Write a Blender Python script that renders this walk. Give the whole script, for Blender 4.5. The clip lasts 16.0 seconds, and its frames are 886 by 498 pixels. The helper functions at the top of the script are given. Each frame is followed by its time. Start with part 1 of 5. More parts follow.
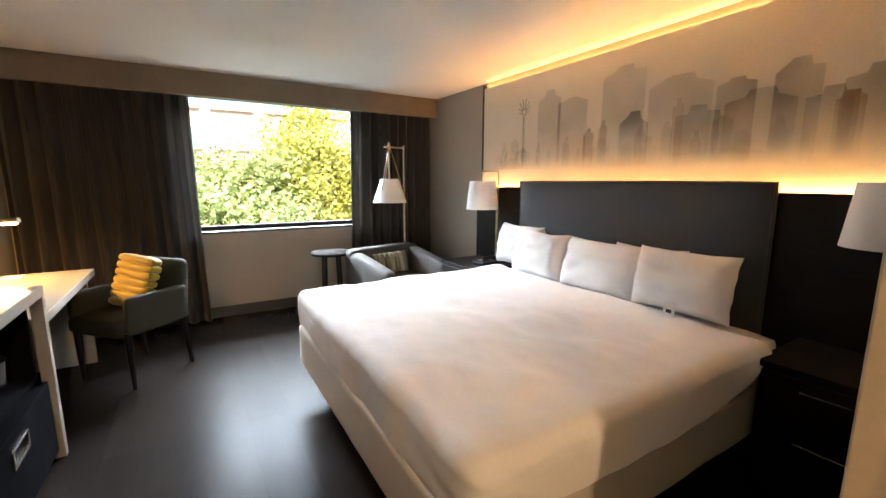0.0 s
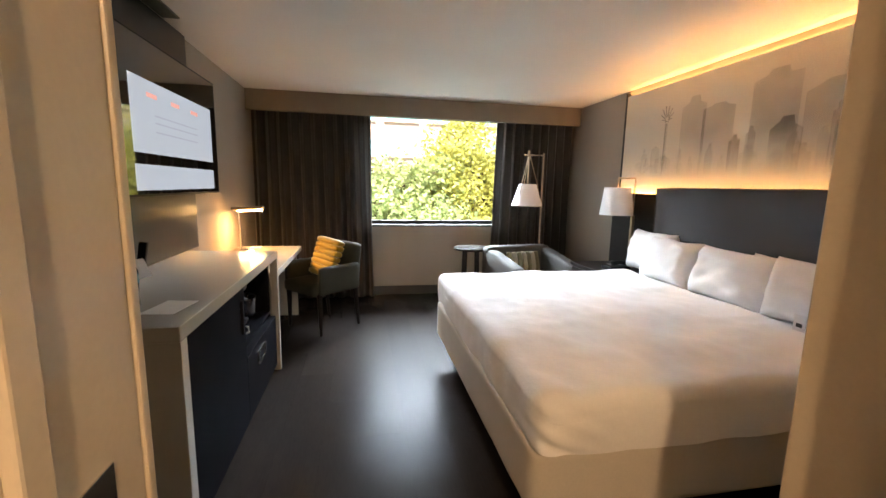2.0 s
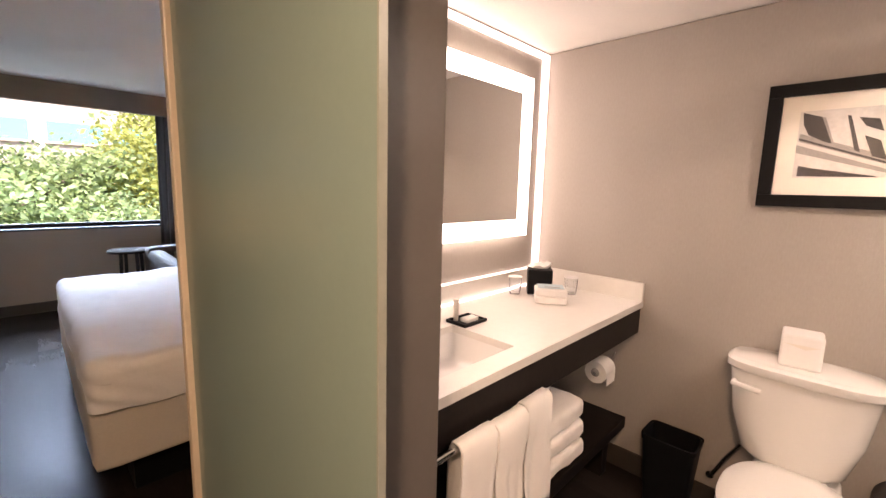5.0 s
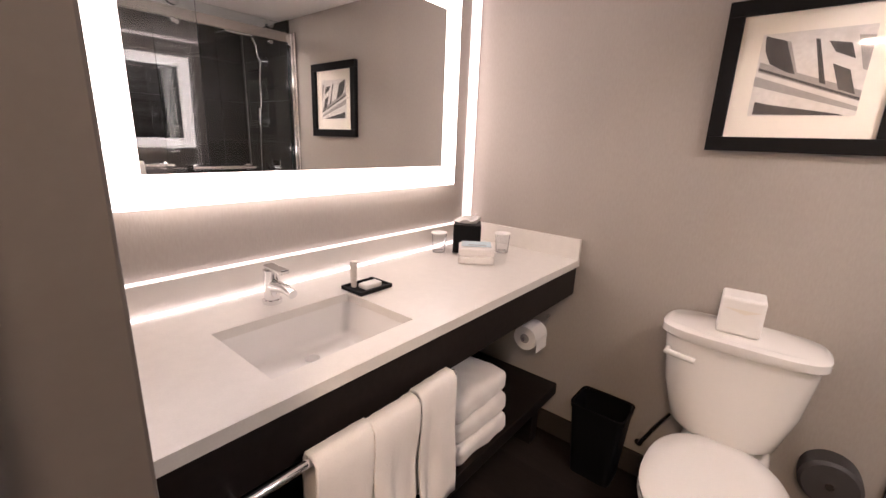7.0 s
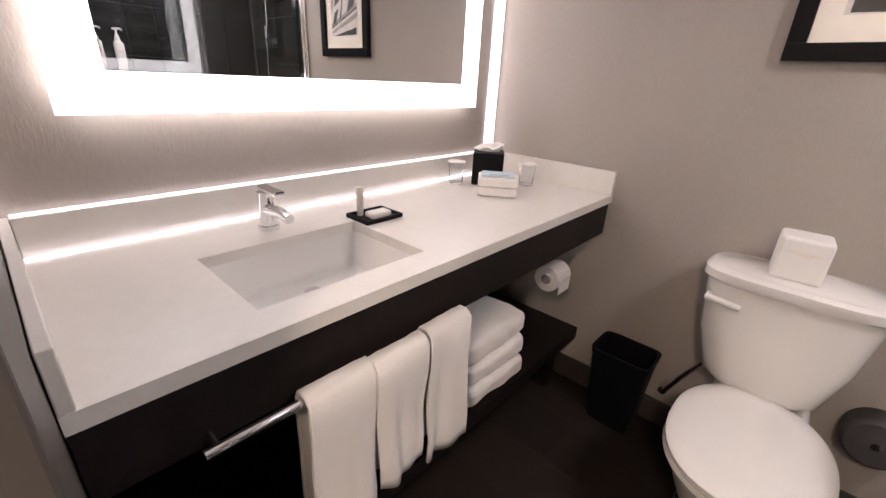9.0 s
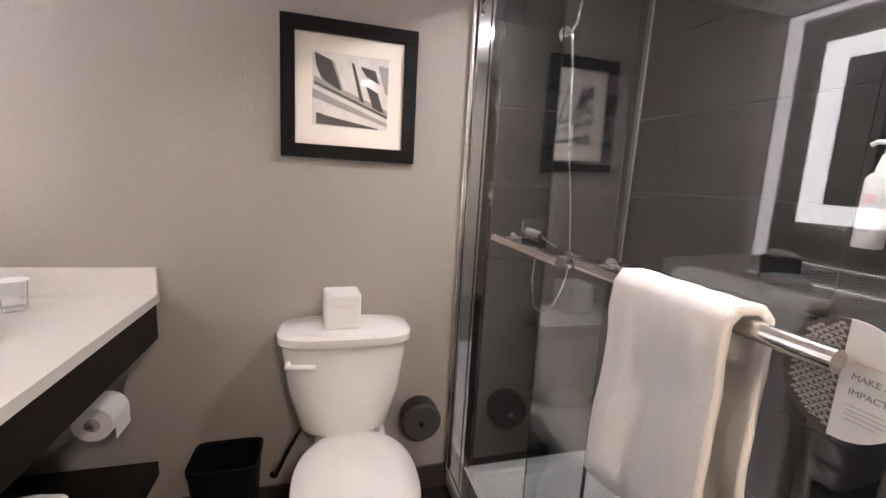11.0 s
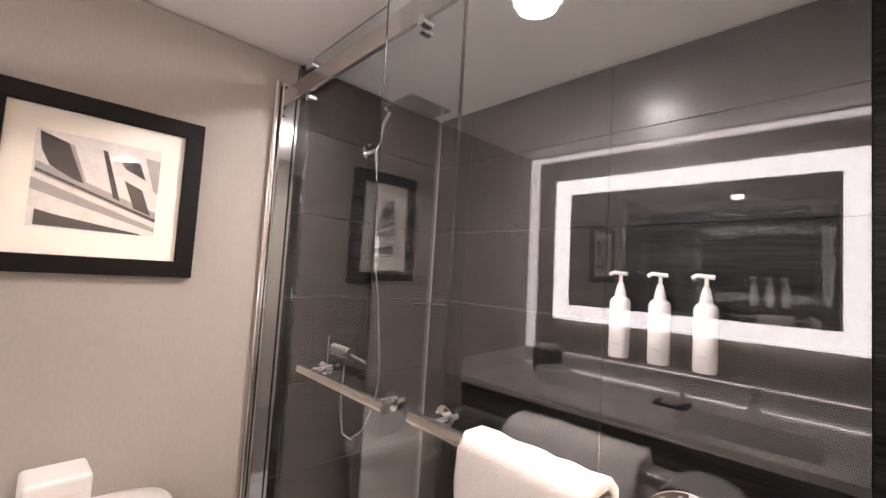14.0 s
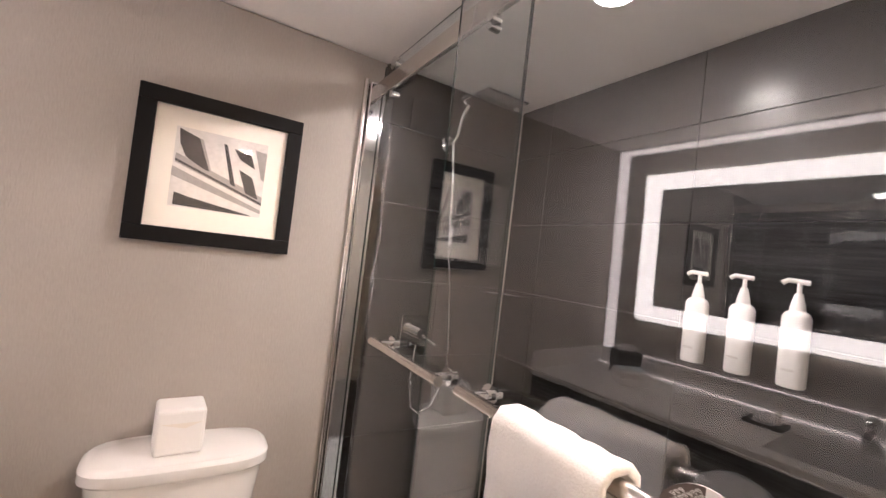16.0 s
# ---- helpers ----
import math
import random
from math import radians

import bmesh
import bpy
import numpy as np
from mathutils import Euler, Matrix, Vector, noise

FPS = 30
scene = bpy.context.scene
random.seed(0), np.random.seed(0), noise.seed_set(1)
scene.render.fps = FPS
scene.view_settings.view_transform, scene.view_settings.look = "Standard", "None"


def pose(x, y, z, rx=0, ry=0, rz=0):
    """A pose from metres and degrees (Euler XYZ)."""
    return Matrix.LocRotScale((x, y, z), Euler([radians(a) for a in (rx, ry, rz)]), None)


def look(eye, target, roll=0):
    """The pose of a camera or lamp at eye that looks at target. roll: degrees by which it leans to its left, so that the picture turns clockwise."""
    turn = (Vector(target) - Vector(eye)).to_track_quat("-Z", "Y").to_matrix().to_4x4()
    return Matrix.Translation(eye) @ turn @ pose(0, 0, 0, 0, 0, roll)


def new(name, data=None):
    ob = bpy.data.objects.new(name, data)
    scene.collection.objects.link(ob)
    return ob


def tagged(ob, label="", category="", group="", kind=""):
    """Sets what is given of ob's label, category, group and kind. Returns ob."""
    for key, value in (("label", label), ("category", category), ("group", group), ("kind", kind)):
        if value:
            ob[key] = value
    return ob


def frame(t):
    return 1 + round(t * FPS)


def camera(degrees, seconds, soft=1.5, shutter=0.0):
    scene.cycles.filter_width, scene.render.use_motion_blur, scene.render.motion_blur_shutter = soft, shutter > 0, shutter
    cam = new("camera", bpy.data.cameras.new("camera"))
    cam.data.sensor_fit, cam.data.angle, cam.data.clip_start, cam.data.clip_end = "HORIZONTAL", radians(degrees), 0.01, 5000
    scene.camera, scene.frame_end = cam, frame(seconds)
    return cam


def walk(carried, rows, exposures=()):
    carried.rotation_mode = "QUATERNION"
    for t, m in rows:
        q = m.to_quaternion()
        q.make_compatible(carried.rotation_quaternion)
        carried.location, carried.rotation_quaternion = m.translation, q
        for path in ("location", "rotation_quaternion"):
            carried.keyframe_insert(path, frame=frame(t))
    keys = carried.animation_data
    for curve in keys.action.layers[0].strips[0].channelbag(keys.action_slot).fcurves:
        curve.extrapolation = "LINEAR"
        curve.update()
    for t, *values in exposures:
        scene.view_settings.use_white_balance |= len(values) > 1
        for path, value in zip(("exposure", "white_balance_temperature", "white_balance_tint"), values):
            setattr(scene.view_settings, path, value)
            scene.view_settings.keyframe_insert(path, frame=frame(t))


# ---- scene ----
cam = camera(93.8, 16.0)
PATH = [
    (0, (1.337, -0.241, 1.404), (2.362, 1.445, 1.081), 0.2),
    (0.5, (1.344, -0.337, 1.394), (2.183, 1.451, 1.078), 0.4),
    (1, (1.331, -0.434, 1.396), (1.981, 1.432, 1.085), 0.8),
    (1.5, (1.299, -0.547, 1.379), (1.797, 1.366, 1.073), 1.1),
    (2, (1.3, -0.693, 1.39), (1.679, 1.247, 1.087), 1.2),
    (2.5, (1.348, -0.851, 1.41), (1.655, 1.102, 1.109), 1.3),
    (3, (1.402, -1.047, 1.409), (1.716, 0.904, 1.099), 1.1),
    (3.5, (1.402, -1.209, 1.412), (1.801, 0.728, 1.113), 1.1),
    (4, (1.457, -1.364, 1.409), (2.133, 0.489, 1.077), 1.1),
    (4.5, (1.617, -1.469, 1.423), (2.701, 0.183, 1.111), 1.5),
    (5, (1.772, -1.551, 1.411), (3.182, -0.161, 1.123), 1.4),
    (5.2, (1.818, -1.565, 1.41), (3.324, -0.282, 1.117), 1.4),
    (7.3, (2.163, -1.49, 1.35), (3.636, -0.253, 0.803), 2.3),
    (7.5, (2.183, -1.451, 1.337), (3.62, -0.183, 0.763), 2.8),
    (8, (2.221, -1.439, 1.312), (3.514, -0.052, 0.677), 3.1),
    (8.5, (2.231, -1.443, 1.291), (3.453, -0.039, 0.56), 2.9),
    (9, (2.232, -1.442, 1.282), (3.615, -0.213, 0.522), 3.0),
    (9.5, (2.261, -1.451, 1.305), (3.938, -0.601, 0.623), 2.7),
    (10, (2.269, -1.442, 1.325), (4.147, -1.06, 0.751), 3.0),
    (10.2, (2.269, -1.435, 1.31), (4.198, -1.277, 0.809), 3.2),
    (12.3, (2.393, -1.395, 1.394), (4.052, -2.466, 1.08), 3.6),
    (12.5, (2.403, -1.391, 1.399), (4.035, -2.508, 1.098), 3.4),
    (13, (2.42, -1.391, 1.405), (3.986, -2.617, 1.193), 3.3),
    (13.5, (2.429, -1.397, 1.415), (3.936, -2.711, 1.359), 3.3),
    (14, (2.434, -1.416, 1.431), (3.887, -2.785, 1.554), 3.6),
    (14.5, (2.44, -1.444, 1.452), (3.856, -2.833, 1.71), 4.2),
    (15, (2.431, -1.441, 1.455), (3.887, -2.783, 1.733), 5.2),
    (15.5, (2.403, -1.439, 1.438), (3.965, -2.672, 1.627), 6.2),
    (16, (2.354, -1.437, 1.422), (4.063, -2.474, 1.471), 6.8),
]
EXPOSURES = [
    (0.0, 2.4, 7400, 13), (2.0, 2.35, 7450, 14), (3.5, 2.2, 7300, 14), (4.5, 2.0, 6400, 17), (5.2, 1.75, 6350, 22), (7.3, 1.5, 5550, 18), (8.5, 1.45, 5450, 17), (9.5, 1.35, 5100, 11), (10.2, 1.35, 5100, 11), (12.4, 1.9, 5250, 13), (16.0, 1.8, 5450, 15),
]
walk(cam, [(t, look(eye, target, roll)) for t, eye, target, roll in PATH], EXPOSURES)

# ---- sky, sun, exposure ----
world = bpy.data.worlds.new("world")
scene.world = world
world.use_nodes = True
wn = world.node_tree
sky = wn.nodes.new("ShaderNodeTexSky")
sky.sky_type, sky.sun_disc = "NISHITA", False
sky.sun_elevation, sky.sun_rotation = radians(48), radians(200)
wn.links.new(sky.outputs[0], wn.nodes["Background"].inputs[0])
wn.nodes["Background"].inputs[1].default_value = 0.15
sun = new("sun", bpy.data.lights.new("sun", "SUN"))
sun.data.energy, sun.data.angle, sun.data.color = 5.0, radians(0.5), (1.0, 0.94, 0.84)
sun.matrix_world = look((-8, -22, 26), (0, 0, 0))

WARM = (1.0, 0.50, 0.17)
SOFTWARM = (1.0, 0.80, 0.62)


def area_lamp(name, m, sx, sy, watts, color, shape="RECTANGLE"):
    ob = new(name, bpy.data.lights.new(name, "AREA"))
    ob.data.shape, ob.data.size, ob.data.energy, ob.data.color = shape, sx, watts, color
    if shape == "RECTANGLE":
        ob.data.size_y = sy
    ob.matrix_world = m
    return ob


# unseen added panel for skylight slanting down through the window; then the recessed lamps
area_lamp("added_sky_fill", look((2.0, 9.4, 5.1), (2.4, 1.6, 0.5)), 9.0, 2.4, 1500, (0.62, 0.80, 1.0))
area_lamp("shower_downlight", look((3.03, -2.255, 2.118), (3.03, -2.255, 0)), 0.10, 0.10, 5.0, SOFTWARM, "DISK")
area_lamp("hall_downlight", look((1.42, -1.75, 2.118), (1.42, -1.75, 0)), 0.12, 0.12, 11, (1.0, 0.70, 0.42), "DISK")


# ---- materials ----
def mat(name, color, rough=0.5, metal=0.0, vary=0.12, scale=6.0, fine=90.0, bump=0.0, bscale=120.0, coat=0.0,
        emit=None, power=0.0, trans=0.0, ior=1.45, stretch=(1, 1, 1), sheen=0.0, alpha=1.0, island=0.0, rvary=0.0):
    m = bpy.data.materials.new(name)
    m.use_nodes = True
    t = m.node_tree
    b = t.nodes["Principled BSDF"]
    b.inputs["Roughness"].default_value, b.inputs["Metallic"].default_value = rough, metal
    b.inputs["Coat Weight"].default_value, b.inputs["IOR"].default_value = coat, ior
    b.inputs["Transmission Weight"].default_value, b.inputs["Sheen Weight"].default_value = trans, sheen
    b.inputs["Alpha"].default_value = alpha
    b.inputs["Base Color"].default_value = (*color, 1)
    if emit:
        b.inputs["Emission Color"].default_value, b.inputs["Emission Strength"].default_value = (*emit, 1), power
    if vary or bump or rvary:
        co = t.nodes.new("ShaderNodeTexCoord")
        mp = t.nodes.new("ShaderNodeMapping")
        mp.inputs["Scale"].default_value = stretch
        t.links.new(co.outputs["Object"], mp.inputs[0])
    if vary:
        n1, n2 = t.nodes.new("ShaderNodeTexNoise"), t.nodes.new("ShaderNodeTexNoise")
        n1.inputs["Scale"].default_value, n2.inputs["Scale"].default_value = scale, fine
        n1.inputs["Detail"].default_value, n2.inputs["Detail"].default_value = 5, 3
        t.links.new(mp.outputs[0], n1.inputs[0]), t.links.new(mp.outputs[0], n2.inputs[0])
        add = t.nodes.new("ShaderNodeMath")
        add.operation = "ADD"
        t.links.new(n1.outputs[0], add.inputs[0]), t.links.new(n2.outputs[0], add.inputs[1])
        ramp = t.nodes.new("ShaderNodeMapRange")
        ramp.inputs["From Min"].default_value, ramp.inputs["From Max"].default_value = 0.6, 1.4
        ramp.inputs["To Min"].default_value, ramp.inputs["To Max"].default_value = 1 - vary, 1 + vary
        t.links.new(add.outputs[0], ramp.inputs["Value"])
        last = ramp.outputs[0]
        if island:
            geo = t.nodes.new("ShaderNodeNewGeometry")
            r2 = t.nodes.new("ShaderNodeMapRange")
            r2.inputs["To Min"].default_value, r2.inputs["To Max"].default_value = 1 - island, 1 + island
            t.links.new(geo.outputs["Random Per Island"], r2.inputs["Value"])
            mul = t.nodes.new("ShaderNodeMath")
            mul.operation = "MULTIPLY"
            t.links.new(last, mul.inputs[0]), t.links.new(r2.outputs[0], mul.inputs[1])
            last = mul.outputs[0]
        vm = t.nodes.new("ShaderNodeVectorMath")
        vm.operation = "SCALE"
        vm.inputs[0].default_value = color
        t.links.new(last, vm.inputs["Scale"])
        t.links.new(vm.outputs[0], b.inputs["Base Color"])
        if rvary:
            r3 = t.nodes.new("ShaderNodeMapRange")
            r3.inputs["From Min"].default_value, r3.inputs["From Max"].default_value = 0.3, 0.7
            r3.inputs["To Min"].default_value, r3.inputs["To Max"].default_value = max(0, rough - rvary), rough + rvary
            t.links.new(n1.outputs[0], r3.inputs["Value"]), t.links.new(r3.outputs[0], b.inputs["Roughness"])
    if bump:
        nb = t.nodes.new("ShaderNodeTexNoise")
        nb.inputs["Scale"].default_value, nb.inputs["Detail"].default_value = bscale, 4
        t.links.new(mp.outputs[0], nb.inputs[0])
        bp = t.nodes.new("ShaderNodeBump")
        bp.inputs["Strength"].default_value, bp.inputs["Distance"].default_value = bump, 0.004
        t.links.new(nb.outputs[0], bp.inputs["Height"]), t.links.new(bp.outputs[0], b.inputs["Normal"])
    return m


M_WALL = mat("vinyl_wallcovering", (0.33, 0.285, 0.235), 0.75, vary=0.06, scale=3, fine=160, bump=0.25, bscale=220, stretch=(1, 1, 0.25))
M_BATHWALL = mat("bath_wallcovering", (0.38, 0.345, 0.31), 0.6, vary=0.07, scale=3, fine=160, bump=0.2, bscale=220, stretch=(1, 1, 0.3))
M_CEIL = mat("ceiling_paint", (0.70, 0.66, 0.61), 0.9, vary=0.04, scale=2, bump=0.25, bscale=140)
M_BCEIL = mat("bath_ceiling_paint", (0.80, 0.76, 0.72), 0.85, vary=0.03, bump=0.15, bscale=140)
M_TRIM = mat("painted_trim", (0.55, 0.47, 0.37), 0.35, vary=0.05, bump=0.05, bscale=60)
# taupe paint darkened, so the partition's shade sits in its base colour
M_SHADEDPARTITION = mat("shaded_partition_paint", (0.10, 0.088, 0.08), 0.45, vary=0.05, bump=0.05, bscale=60)
M_FLOOR = mat("plank_floor_vinyl", (0.023, 0.0185, 0.0165), 0.25, ior=1.085, vary=0.16, scale=3.5, fine=50, bump=0.06, bscale=70, stretch=(1.0, 0.2, 1), rvary=0.03)
M_BASE = mat("rubber_baseboard", (0.045, 0.038, 0.033), 0.55, vary=0.1)
M_PELMET = mat("pelmet_fabric", (0.19, 0.155, 0.115), 0.85, vary=0.1, bump=0.2, bscale=300)
M_CURTAIN = mat("blackout_curtain", (0.055, 0.045, 0.037), 0.75, vary=0.16, scale=5, fine=140, bump=0.2, bscale=260, stretch=(1, 1, 0.3), sheen=0.3)
M_BLACKMETAL = mat("dark_anodised_frame", (0.015, 0.014, 0.014), 0.4, vary=0.1)
M_GLASS = mat("window_glass", (1, 1, 1), 0.0, vary=0, trans=1.0, ior=1.12)
M_SHOWERGLASS = mat("shower_glass", (0.93, 0.95, 0.95), 0.0, vary=0, trans=1.0, ior=1.66)
# rear pane: tint darkened and index lowered to dim tiles and reflections
M_DIMMEDGLASS = mat("dimmed_shower_glass", (0.86, 0.90, 0.91), 0.0, vary=0, trans=1.0, ior=1.36)
M_GLASSEDGE = mat("green_glass_edge", (0.005, 0.012, 0.011), 0.4, ior=1.15, vary=0.05)
M_FROST = mat("frosted_glass", (0.185, 0.245, 0.22), 0.30, vary=0.03, scale=1.5, bump=0.06, bscale=500)
M_DOOREDGE = mat("satin_glass_edge", (0.24, 0.25, 0.22), 0.3, vary=0.05)
M_TABLETOP = mat("matt_espresso_top", (0.014, 0.010, 0.008), 0.6, ior=1.06, vary=0.2, scale=4, fine=50, stretch=(1, 0.15, 1))
M_HEADB = mat("charcoal_upholstery", (0.040, 0.043, 0.050), 0.7, vary=0.12, fine=300, bump=0.25, bscale=400, sheen=0.2)
M_DARKWOOD = mat("espresso_wood", (0.012, 0.009, 0.008), 0.45, ior=1.25, vary=0.3, scale=4, fine=50, bump=0.08, bscale=60, stretch=(1, 0.15, 1))
M_PANELWOOD = mat("dark_wood_panel", (0.034, 0.026, 0.020), 0.33, vary=0.25, scale=4, fine=50, bump=0.05, stretch=(1, 1, 0.15))
M_MURAL = mat("mural_print_base", (0.52, 0.505, 0.44), 0.6, vary=0.10, scale=1.2, fine=120, bump=0.05)
M_LINEN = mat("white_linen", (0.88, 0.865, 0.855), 0.85, vary=0.03, scale=8, bump=0.6, bscale=16, sheen=0.25)
M_BOX = mat("cream_box_cover", (0.62, 0.57, 0.50), 0.8, vary=0.05, bump=0.15, bscale=200)
M_QUARTZ = mat("white_quartz", (0.74, 0.71, 0.67), 0.33, vary=0.04, scale=30, fine=260)
M_WHITELAM = mat("white_laminate", (0.50, 0.465, 0.41), 0.13, vary=0.03, scale=10)
M_NAVY = mat("blackened_laminate", (0.007, 0.007, 0.009), 0.6, ior=1.08, vary=0.15)
M_BLACK = mat("black_plastic", (0.006, 0.006, 0.007), 0.45, ior=1.25, vary=0.1)
M_SCREENGLASS = mat("tv_glass", (0.006, 0.006, 0.007), 0.04, vary=0, coat=1.0)
M_SCREENLIT = mat("tv_page", (0.25, 0.28, 0.32), 0.08, vary=0, emit=(0.66, 0.80, 1.0), power=0.13, coat=0.6)
M_SCREENRED = mat("tv_red", (0.4, 0.05, 0.05), 0.1, vary=0, emit=(0.9, 0.55, 0.5), power=0.16)
M_SCREENTEXT = mat("tv_text", (0.2, 0.2, 0.25), 0.1, vary=0, emit=(0.5, 0.6, 0.75), power=0.12)
M_CHROME = mat("chrome", (0.85, 0.85, 0.86), 0.06, metal=1.0, vary=0.0)
M_STEEL = mat("satin_steel", (0.62, 0.59, 0.56), 0.20, metal=1.0, vary=0.05)
M_BRASS = mat("warm_nickel", (0.48, 0.38, 0.28), 0.3, metal=1.0, vary=0.05)
M_SHADE = mat("lamp_shade_fabric", (0.80, 0.78, 0.76), 0.8, vary=0.03, bump=0.1, bscale=300)
M_GREEN = mat("olive_chair_fabric", (0.038, 0.040, 0.027), 0.7, vary=0.15, bump=0.3, bscale=300)
M_YELLOW = mat("mustard_velvet", (0.42, 0.28, 0.018), 0.42, vary=0.12, bump=0.1, bscale=200, sheen=0.5)
M_GREYFAB = mat("grey_armchair_fabric", (0.060, 0.054, 0.048), 0.8, vary=0.12, bump=0.3, bscale=300)
M_STRIPE_A = mat("cushion_olive", (0.16, 0.15, 0.09), 0.85, vary=0.1, bump=0.3, bscale=200)
M_STRIPE_B = mat("cushion_pale", (0.32, 0.30, 0.23), 0.85, vary=0.1, bump=0.3, bscale=200)
M_CERAMIC = mat("white_ceramic", (0.80, 0.78, 0.76), 0.07, vary=0.01, coat=0.5)
M_TOWEL = mat("white_terry", (0.80, 0.77, 0.75), 0.95, vary=0.05, fine=300, bump=0.4, bscale=300, sheen=0.4)
M_PAPER = mat("white_paper", (0.82, 0.80, 0.78), 0.8, vary=0.02)
M_CREAM = mat("cream_mat_board", (0.78, 0.73, 0.66), 0.8, vary=0.02)
M_TILE = mat("charcoal_streak_tile", (0.018, 0.0172, 0.0166), 0.33, ior=1.2, vary=0.85, scale=2.5, fine=26, stretch=(0.35, 0.35, 7.0), rvary=0.06)
M_GROUT = mat("grey_grout", (0.11, 0.105, 0.10), 0.9, vary=0.1)
M_MIRROR = mat("mirror_silver", (0.93, 0.94, 0.94), 0.0, metal=1.0, vary=0)
M_LEDFRAME = mat("lit_mirror_border", (0.9, 0.9, 0.9), 0.3, vary=0, emit=(1.0, 0.81, 0.65), power=2.3)
# for the real strips and for a glowing reflection on the counter
M_LEDANDGLINT = mat("led_strip_and_glint", (0.9, 0.9, 0.9), 0.4, vary=0, emit=(1.0, 0.78, 0.64), power=1.0)
M_BACKLIGHT = mat("mirror_backlight", (0.9, 0.9, 0.9), 0.4, vary=0, emit=SOFTWARM, power=4.2)
M_LEDWARM = mat("warm_led_strip", (0.9, 0.8, 0.6), 0.4, vary=0, emit=WARM, power=30.0)
M_LEDCOVE = mat("cove_led_strip", (0.9, 0.8, 0.6), 0.4, vary=0, emit=WARM, power=5.0)
M_PICGLASS = mat("picture_glass", (1, 1, 1), 0.0, vary=0, trans=1.0, ior=1.3)
M_TAGPRINT = mat("tag_brown_print", (0.085, 0.065, 0.055), 0.6, vary=0.1)
M_LAMPLIT = mat("lit_lamp_tube", (0.9, 0.8, 0.6), 0.4, vary=0, emit=(1.0, 0.58, 0.22), power=26.0)
M_DOWN = mat("lit_downlight_lens", (0.9, 0.9, 0.9), 0.4, vary=0, emit=SOFTWARM, power=18.0)
M_PINK = mat("pale_red_print", (0.78, 0.55, 0.54), 0.5, vary=0)
M_PALEBLUE = mat("pale_blue_card", (0.55, 0.66, 0.72), 0.6, vary=0.03)
M_GREYPRINT = mat("grey_print", (0.30, 0.29, 0.29), 0.6, vary=0)
M_DARKPRINT = mat("dark_print", (0.05, 0.045, 0.045), 0.6, vary=0.05)
M_MIDPRINT = mat("photo_mid_grey", (0.30, 0.28, 0.27), 0.5, vary=0.15, scale=20)
M_LIGHTPRINT = mat("photo_light_grey", (0.60, 0.57, 0.55), 0.5, vary=0.12, scale=20)
M_BLUELABEL = mat("blue_bottle_label", (0.05, 0.20, 0.30), 0.4, vary=0.05)
M_CLEAR = mat("clear_plastic", (0.98, 0.99, 1.0), 0.02, vary=0, trans=1.0, ior=1.35)
M_BARK = mat("bark", (0.10, 0.075, 0.05), 0.9, vary=0.3, bump=0.5, bscale=20)
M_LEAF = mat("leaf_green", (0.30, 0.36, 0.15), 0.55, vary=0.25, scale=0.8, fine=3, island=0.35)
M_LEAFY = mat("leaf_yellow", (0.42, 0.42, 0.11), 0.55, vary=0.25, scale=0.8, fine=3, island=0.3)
M_CONCRETE = mat("pale_facade", (0.40, 0.32, 0.28), 0.85, vary=0.06, scale=0.5, fine=5)
M_FACADEGLASS = mat("facade_glass", (0.12, 0.30, 0.36), 0.12, vary=0.1, scale=0.3)
M_GROUND = mat("lawn_ground", (0.07, 0.09, 0.03), 0.95, vary=0.3, scale=0.3, fine=4)



def translucent(m, share):
    """Lets part of the light through a thin leaf."""
    t = m.node_tree
    b, out = t.nodes["Principled BSDF"], t.nodes["Material Output"]
    tr, mx = t.nodes.new("ShaderNodeBsdfTranslucent"), t.nodes.new("ShaderNodeMixShader")
    mx.inputs[0].default_value = share
    t.links.new(b.inputs["Base Color"].links[0].from_socket, tr.inputs[0])
    t.links.new(b.outputs[0], mx.inputs[1]), t.links.new(tr.outputs[0], mx.inputs[2])
    t.links.new(mx.outputs[0], out.inputs[0])


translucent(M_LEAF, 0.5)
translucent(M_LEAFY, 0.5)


def plank_material():
    """Dark wood-look vinyl whose tone and grain differ from plank to plank."""
    m = mat("vinyl_plank", (0.023, 0.0185, 0.0165), 0.25, ior=1.085, vary=0.16, scale=3.0, fine=45, bump=0.025, bscale=7, stretch=(2.5, 0.35, 1), rvary=0.012)
    t = m.node_tree
    info, mp = t.nodes.new("ShaderNodeObjectInfo"), t.nodes["Mapping"]
    sc = t.nodes.new("ShaderNodeVectorMath")
    sc.operation = "SCALE"
    sc.inputs[0].default_value = (7, 13, 3)
    t.links.new(info.outputs["Random"], sc.inputs["Scale"]), t.links.new(sc.outputs[0], mp.inputs["Location"])
    b = t.nodes["Principled BSDF"]
    old = b.inputs["Base Color"].links[0].from_socket
    r = t.nodes.new("ShaderNodeMapRange")
    r.inputs["To Min"].default_value, r.inputs["To Max"].default_value = 0.90, 1.11
    t.links.new(info.outputs["Random"], r.inputs["Value"])
    mul = t.nodes.new("ShaderNodeVectorMath")
    mul.operation = "SCALE"
    t.links.new(old, mul.inputs[0]), t.links.new(r.outputs[0], mul.inputs["Scale"]), t.links.new(mul.outputs[0], b.inputs["Base Color"])
    return m


M_PLANK = plank_material()

